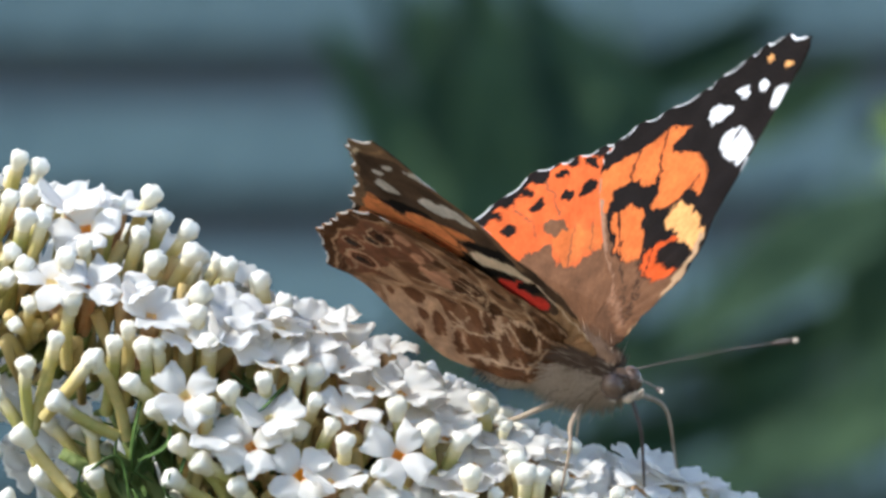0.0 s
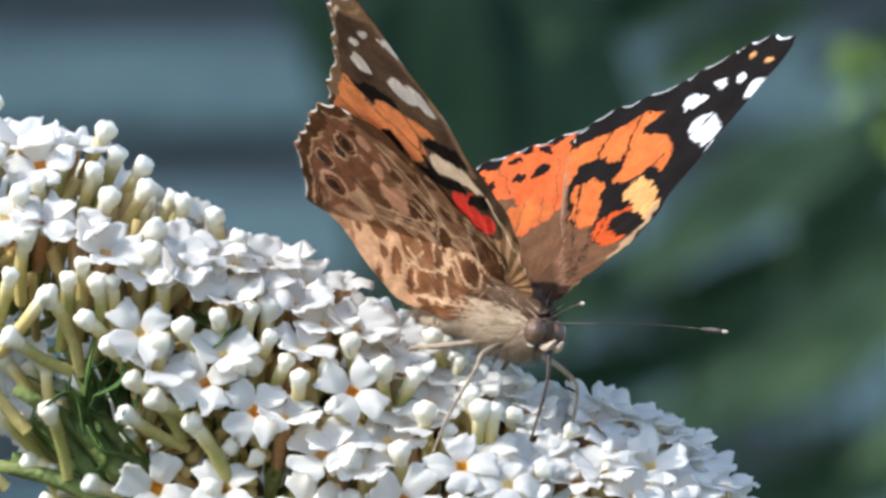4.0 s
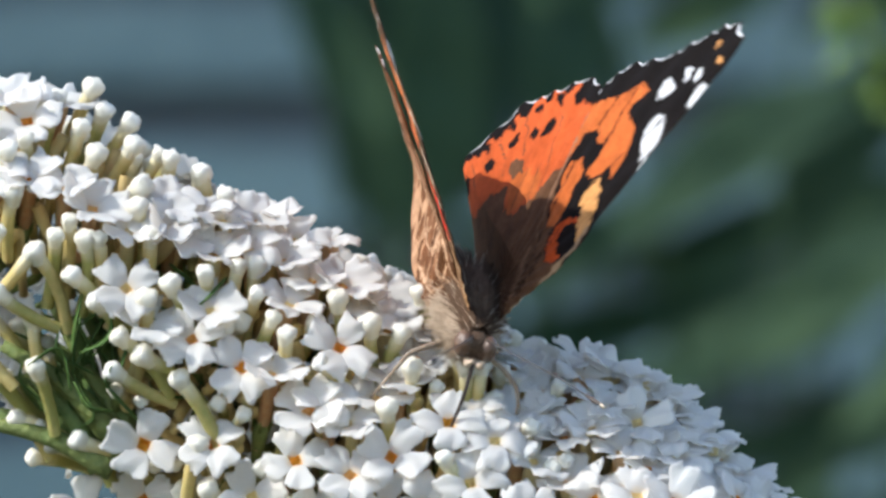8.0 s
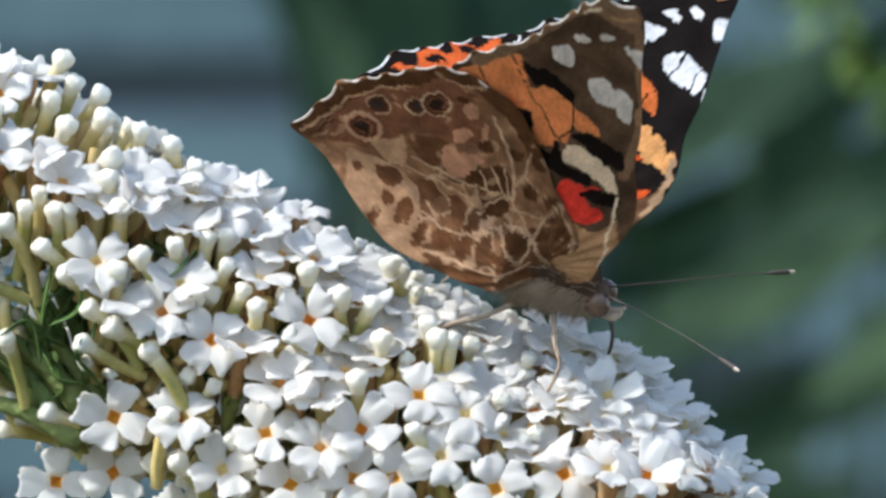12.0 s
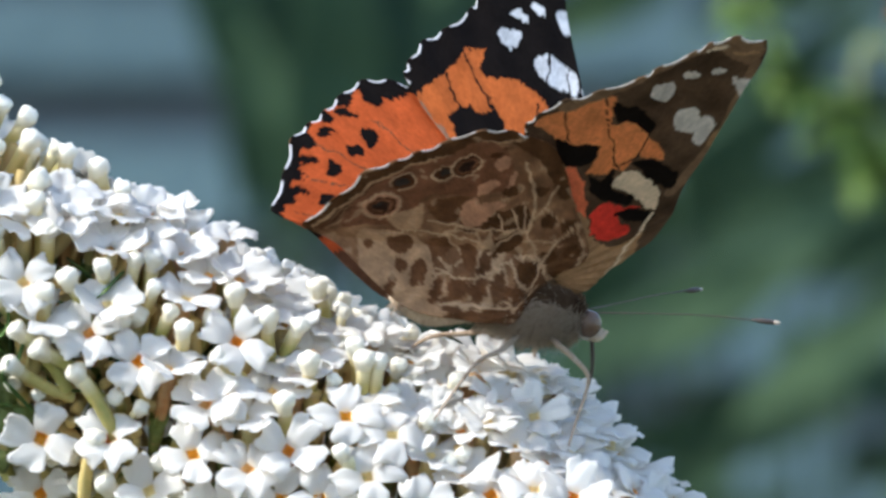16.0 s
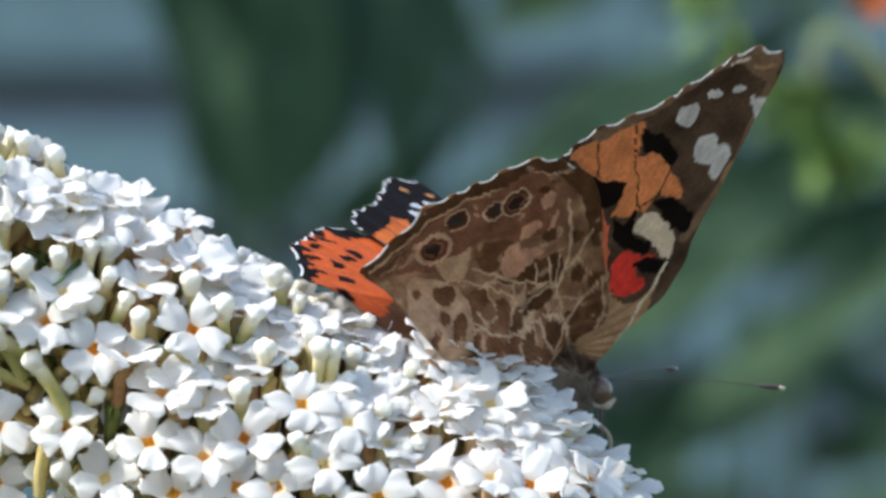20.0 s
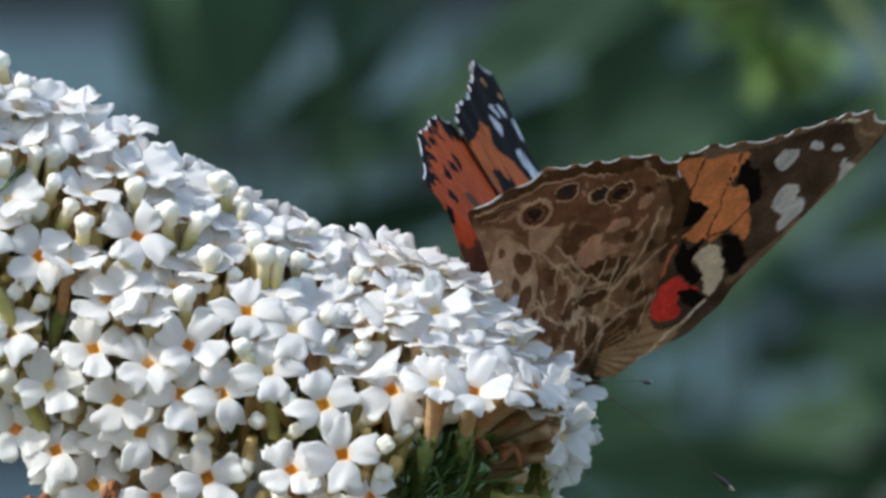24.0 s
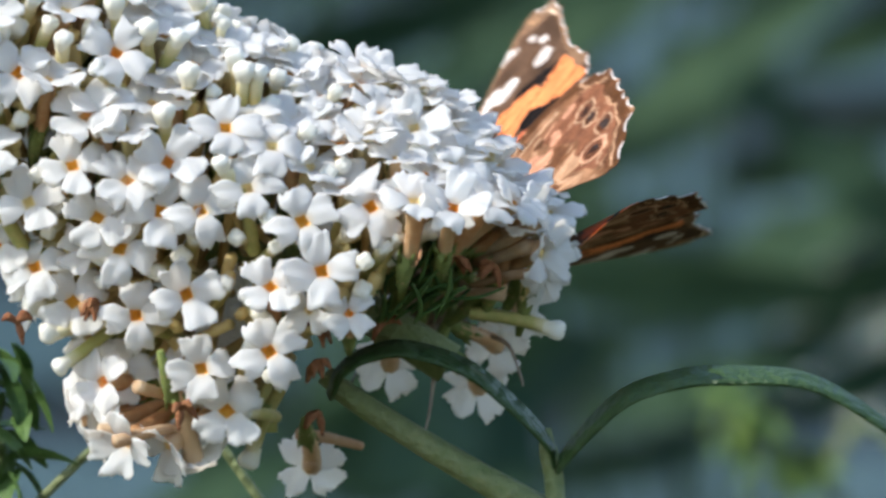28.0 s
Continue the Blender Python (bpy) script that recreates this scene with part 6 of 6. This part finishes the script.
    walk(FORE_R, [
        (0.0, wing_pose(-1, 49.3, 5.6, 0.0001)),
        (0.5, wing_pose(-1, 42.5, 3.5, 0.0001)),
        (1.0, wing_pose(-1, 33.6, 6.8, 0.0001)),
        (1.5, wing_pose(-1, 43.6, 6.6, 0.0001)),
        (2.0, wing_pose(-1, 52.0, 3.8, 0.0001)),
        (2.5, wing_pose(-1, 40.7, 3.7, 0.0001)),
        (3.0, wing_pose(-1, 46.2, 7.2, 0.0001)),
        (3.5, wing_pose(-1, 44.1, 6.0, 0.0001)),
        (5.5, wing_pose(-1, 34.7, 13.3, 0.0001)),
        (6.0, wing_pose(-1, 41.2, 3.1, 0.0001)),
        (6.5, wing_pose(-1, 27.0, 3.5, 0.0001)),
        (7.0, wing_pose(-1, 60.2, -0.2, 0.0001)),
        (7.5, wing_pose(-1, 58.4, -3.9, 0.0001)),
        (8.0, wing_pose(-1, 55.1, 2.7, 0.0001)),
        (8.5, wing_pose(-1, 98.0, 4.6, 0.0001)),
        (9.0, wing_pose(-1, 56.0, 2.1, 0.0001)),
        (9.5, wing_pose(-1, 53.4, 2.6, 0.0001)),
        (10.0, wing_pose(-1, 54.4, 3.0, 0.0001)),
        (10.5, wing_pose(-1, 45.5, 4.2, 0.0001)),
        (11.0, wing_pose(-1, 41.1, -1.8, 0.0001)),
        (11.5, wing_pose(-1, 56.7, 0.6, 0.0001)),
        (12.0, wing_pose(-1, 81.4, 5.1, 0.0001)),
        (12.5, wing_pose(-1, 64.8, -4.3, 0.0001)),
        (13.0, wing_pose(-1, 53.8, -2.0, 0.0001)),
        (13.5, wing_pose(-1, 66.6, -3.4, 0.0001)),
        (15.5, wing_pose(-1, 54.3, -0.9, 0.0001)),
        (16.0, wing_pose(-1, 51.5, 3.1, 0.0001)),
        (16.5, wing_pose(-1, 59.9, 0.9, 0.0001)),
        (17.0, wing_pose(-1, 59.8, -1.8, 0.0001)),
        (17.5, wing_pose(-1, 69.1, -1.0, 0.0001)),
        (18.0, wing_pose(-1, 66.3, 1.3, 0.0001)),
        (18.5, wing_pose(-1, 60.6, 5.2, 0.0001)),
        (19.0, wing_pose(-1, 61.4, 1.7, 0.0001)),
        (19.5, wing_pose(-1, 55.1, 3.2, 0.0001)),
        (20.0, wing_pose(-1, 61.2, 4.2, 0.0001)),
        (20.5, wing_pose(-1, 83.5, -1.9, 0.0001)),
        (21.0, wing_pose(-1, 69.8, 12.8, 0.0001)),
        (21.5, wing_pose(-1, 78.9, 6.1, 0.0001)),
        (23.5, wing_pose(-1, 93.8, 3.7, 0.0001)),
        (24.0, wing_pose(-1, 88.8, 8.0, 0.0001)),
        (24.5, wing_pose(-1, 106.5, -7.7, 0.0001)),
        (25.0, wing_pose(-1, 77.0, -2.2, 0.0001)),
        (25.5, wing_pose(-1, 58.2, -4.3, 0.0001)),
        (26.0, wing_pose(-1, 76.8, -0.2, 0.0001)),
        (26.5, wing_pose(-1, 77.9, -0.8, 0.0001)),
        (27.0, wing_pose(-1, 29.0, -0.8, 0.0001)),
        (27.5, wing_pose(-1, 42.2, -1.7, 0.0001)),
        (28.0, wing_pose(-1, 54.5, 3.6, 0.0001)),
    ])
    walk(HIND_L, [
        (0.0, wing_pose(1, 36.5, -11.1, -0.0001)),
        (0.5, wing_pose(1, 45.4, -6.3, -0.0001)),
        (1.0, wing_pose(1, 47.3, -2.2, -0.0001)),
        (1.5, wing_pose(1, 43.0, -9.3, -0.0001)),
        (2.0, wing_pose(1, 45.0, -3.9, -0.0001)),
        (2.5, wing_pose(1, 50.2, -2.6, -0.0001)),
        (3.0, wing_pose(1, 44.2, -1.3, -0.0001)),
        (3.5, wing_pose(1, 54.5, -2.7, -0.0001)),
        (5.5, wing_pose(1, 35.1, -7.6, -0.0001)),
        (6.0, wing_pose(1, 60.2, 4.7, -0.0001)),
        (6.5, wing_pose(1, 71.3, 5.5, -0.0001)),
        (7.0, wing_pose(1, 84.4, 1.1, -0.0001)),
        (7.5, wing_pose(1, 95.7, -0.3, -0.0001)),
        (8.0, wing_pose(1, 69.2, 3.8, -0.0001)),
        (8.5, wing_pose(1, 34.6, -6.8, -0.0001)),
        (9.0, wing_pose(1, 20.2, -1.9, -0.0001)),
        (9.5, wing_pose(1, 39.0, -3.3, -0.0001)),
        (10.0, wing_pose(1, 47.8, -0.2, -0.0001)),
        (10.5, wing_pose(1, 44.7, 0.9, -0.0001)),
        (11.0, wing_pose(1, 29.9, -6.9, -0.0001)),
        (11.5, wing_pose(1, 22.6, -2.3, -0.0001)),
        (12.0, wing_pose(1, 17.4, -6.1, -0.0001)),
        (12.5, wing_pose(1, 9.0, -7.2, -0.0001)),
        (13.0, wing_pose(1, 17.4, -1.3, -0.0001)),
        (13.5, wing_pose(1, 26.4, -0.5, -0.0001)),
        (15.5, wing_pose(1, 47.4, -0.8, -0.0001)),
        (16.0, wing_pose(1, 49.8, 3.0, -0.0001)),
        (16.5, wing_pose(1, 52.6, 0.4, -0.0001)),
        (17.0, wing_pose(1, 27.5, -1.8, -0.0001)),
        (17.5, wing_pose(1, 34.0, 0.6, -0.0001)),
        (18.0, wing_pose(1, 25.5, 1.9, -0.0001)),
        (18.5, wing_pose(1, 21.9, -0.9, -0.0001)),
        (19.0, wing_pose(1, 23.9, -0.1, -0.0001)),
        (19.5, wing_pose(1, 17.3, 2.1, -0.0001)),
        (20.0, wing_pose(1, 19.9, 1.1, -0.0001)),
        (20.5, wing_pose(1, 43.4, 0.6, -0.0001)),
        (21.0, wing_pose(1, 25.0, 4.0, -0.0001)),
        (21.5, wing_pose(1, 25.2, 4.6, -0.0001)),
        (23.5, wing_pose(1, 14.3, 1.2, -0.0001)),
        (24.0, wing_pose(1, 11.5, 3.5, -0.0001)),
        (24.5, wing_pose(1, -3.5, -3.2, -0.0001)),
        (25.0, wing_pose(1, 13.0, 12.0, -0.0001)),
        (25.5, wing_pose(1, 14.0, 18.0, -0.0001)),
        (26.0, wing_pose(1, 27.0, 15.0, -0.0001)),
        (26.5, wing_pose(1, -2.5, -21.3, -0.0001)),
        (27.0, wing_pose(1, 70.2, 6.0, -0.0001)),
        (27.5, wing_pose(1, 63.7, 6.0, -0.0001)),
        (28.0, wing_pose(1, 84.7, 6.0, -0.0001)),
    ])
    walk(HIND_R, [
        (0.0, wing_pose(-1, 47.8, -11.1, -0.0001)),
        (0.5, wing_pose(-1, 41.0, -6.3, -0.0001)),
        (1.0, wing_pose(-1, 32.1, -2.2, -0.0001)),
        (1.5, wing_pose(-1, 42.1, -9.3, -0.0001)),
        (2.0, wing_pose(-1, 50.5, -3.9, -0.0001)),
        (2.5, wing_pose(-1, 39.2, -2.6, -0.0001)),
        (3.0, wing_pose(-1, 44.7, -1.3, -0.0001)),
        (3.5, wing_pose(-1, 42.6, -2.7, -0.0001)),
        (5.5, wing_pose(-1, 33.2, -7.6, -0.0001)),
        (6.0, wing_pose(-1, 39.7, 4.7, -0.0001)),
        (6.5, wing_pose(-1, 25.5, 5.5, -0.0001)),
        (7.0, wing_pose(-1, 58.7, 1.1, -0.0001)),
        (7.5, wing_pose(-1, 56.9, -0.3, -0.0001)),
        (8.0, wing_pose(-1, 53.6, 3.8, -0.0001)),
        (8.5, wing_pose(-1, 96.5, -6.8, -0.0001)),
        (9.0, wing_pose(-1, 54.5, -1.9, -0.0001)),
        (9.5, wing_pose(-1, 51.9, -3.3, -0.0001)),
        (10.0, wing_pose(-1, 52.9, -0.2, -0.0001)),
        (10.5, wing_pose(-1, 44.0, 0.9, -0.0001)),
        (11.0, wing_pose(-1, 39.6, -6.9, -0.0001)),
        (11.5, wing_pose(-1, 55.2, -2.3, -0.0001)),
        (12.0, wing_pose(-1, 79.9, -6.1, -0.0001)),
        (12.5, wing_pose(-1, 63.3, -7.2, -0.0001)),
        (13.0, wing_pose(-1, 52.3, -1.3, -0.0001)),
        (13.5, wing_pose(-1, 65.1, -0.5, -0.0001)),
        (15.5, wing_pose(-1, 52.8, -0.8, -0.0001)),
        (16.0, wing_pose(-1, 50.0, 3.0, -0.0001)),
        (16.5, wing_pose(-1, 58.4, 0.4, -0.0001)),
        (17.0, wing_pose(-1, 58.3, -1.8, -0.0001)),
        (17.5, wing_pose(-1, 67.6, 0.6, -0.0001)),
        (18.0, wing_pose(-1, 64.8, 1.9, -0.0001)),
        (18.5, wing_pose(-1, 59.1, -0.9, -0.0001)),
        (19.0, wing_pose(-1, 59.9, -0.1, -0.0001)),
        (19.5, wing_pose(-1, 53.6, 2.1, -0.0001)),
        (20.0, wing_pose(-1, 59.7, 1.1, -0.0001)),
        (20.5, wing_pose(-1, 82.0, 0.6, -0.0001)),
        (21.0, wing_pose(-1, 68.3, 5.5, -0.0001)),
        (21.5, wing_pose(-1, 77.4, 4.6, -0.0001)),
        (23.5, wing_pose(-1, 92.3, 1.2, -0.0001)),
        (24.0, wing_pose(-1, 87.3, 3.5, -0.0001)),
        (24.5, wing_pose(-1, 105.0, -3.2, -0.0001)),
        (25.0, wing_pose(-1, 75.5, -0.3, -0.0001)),
        (25.5, wing_pose(-1, 56.7, -1.0, -0.0001)),
        (26.0, wing_pose(-1, 75.3, -0.4, -0.0001)),
        (26.5, wing_pose(-1, 76.4, -21.3, -0.0001)),
        (27.0, wing_pose(-1, 27.5, 6.0, -0.0001)),
        (27.5, wing_pose(-1, 40.7, 6.0, -0.0001)),
        (28.0, wing_pose(-1, 53.0, 6.0, -0.0001)),
    ])


motions()
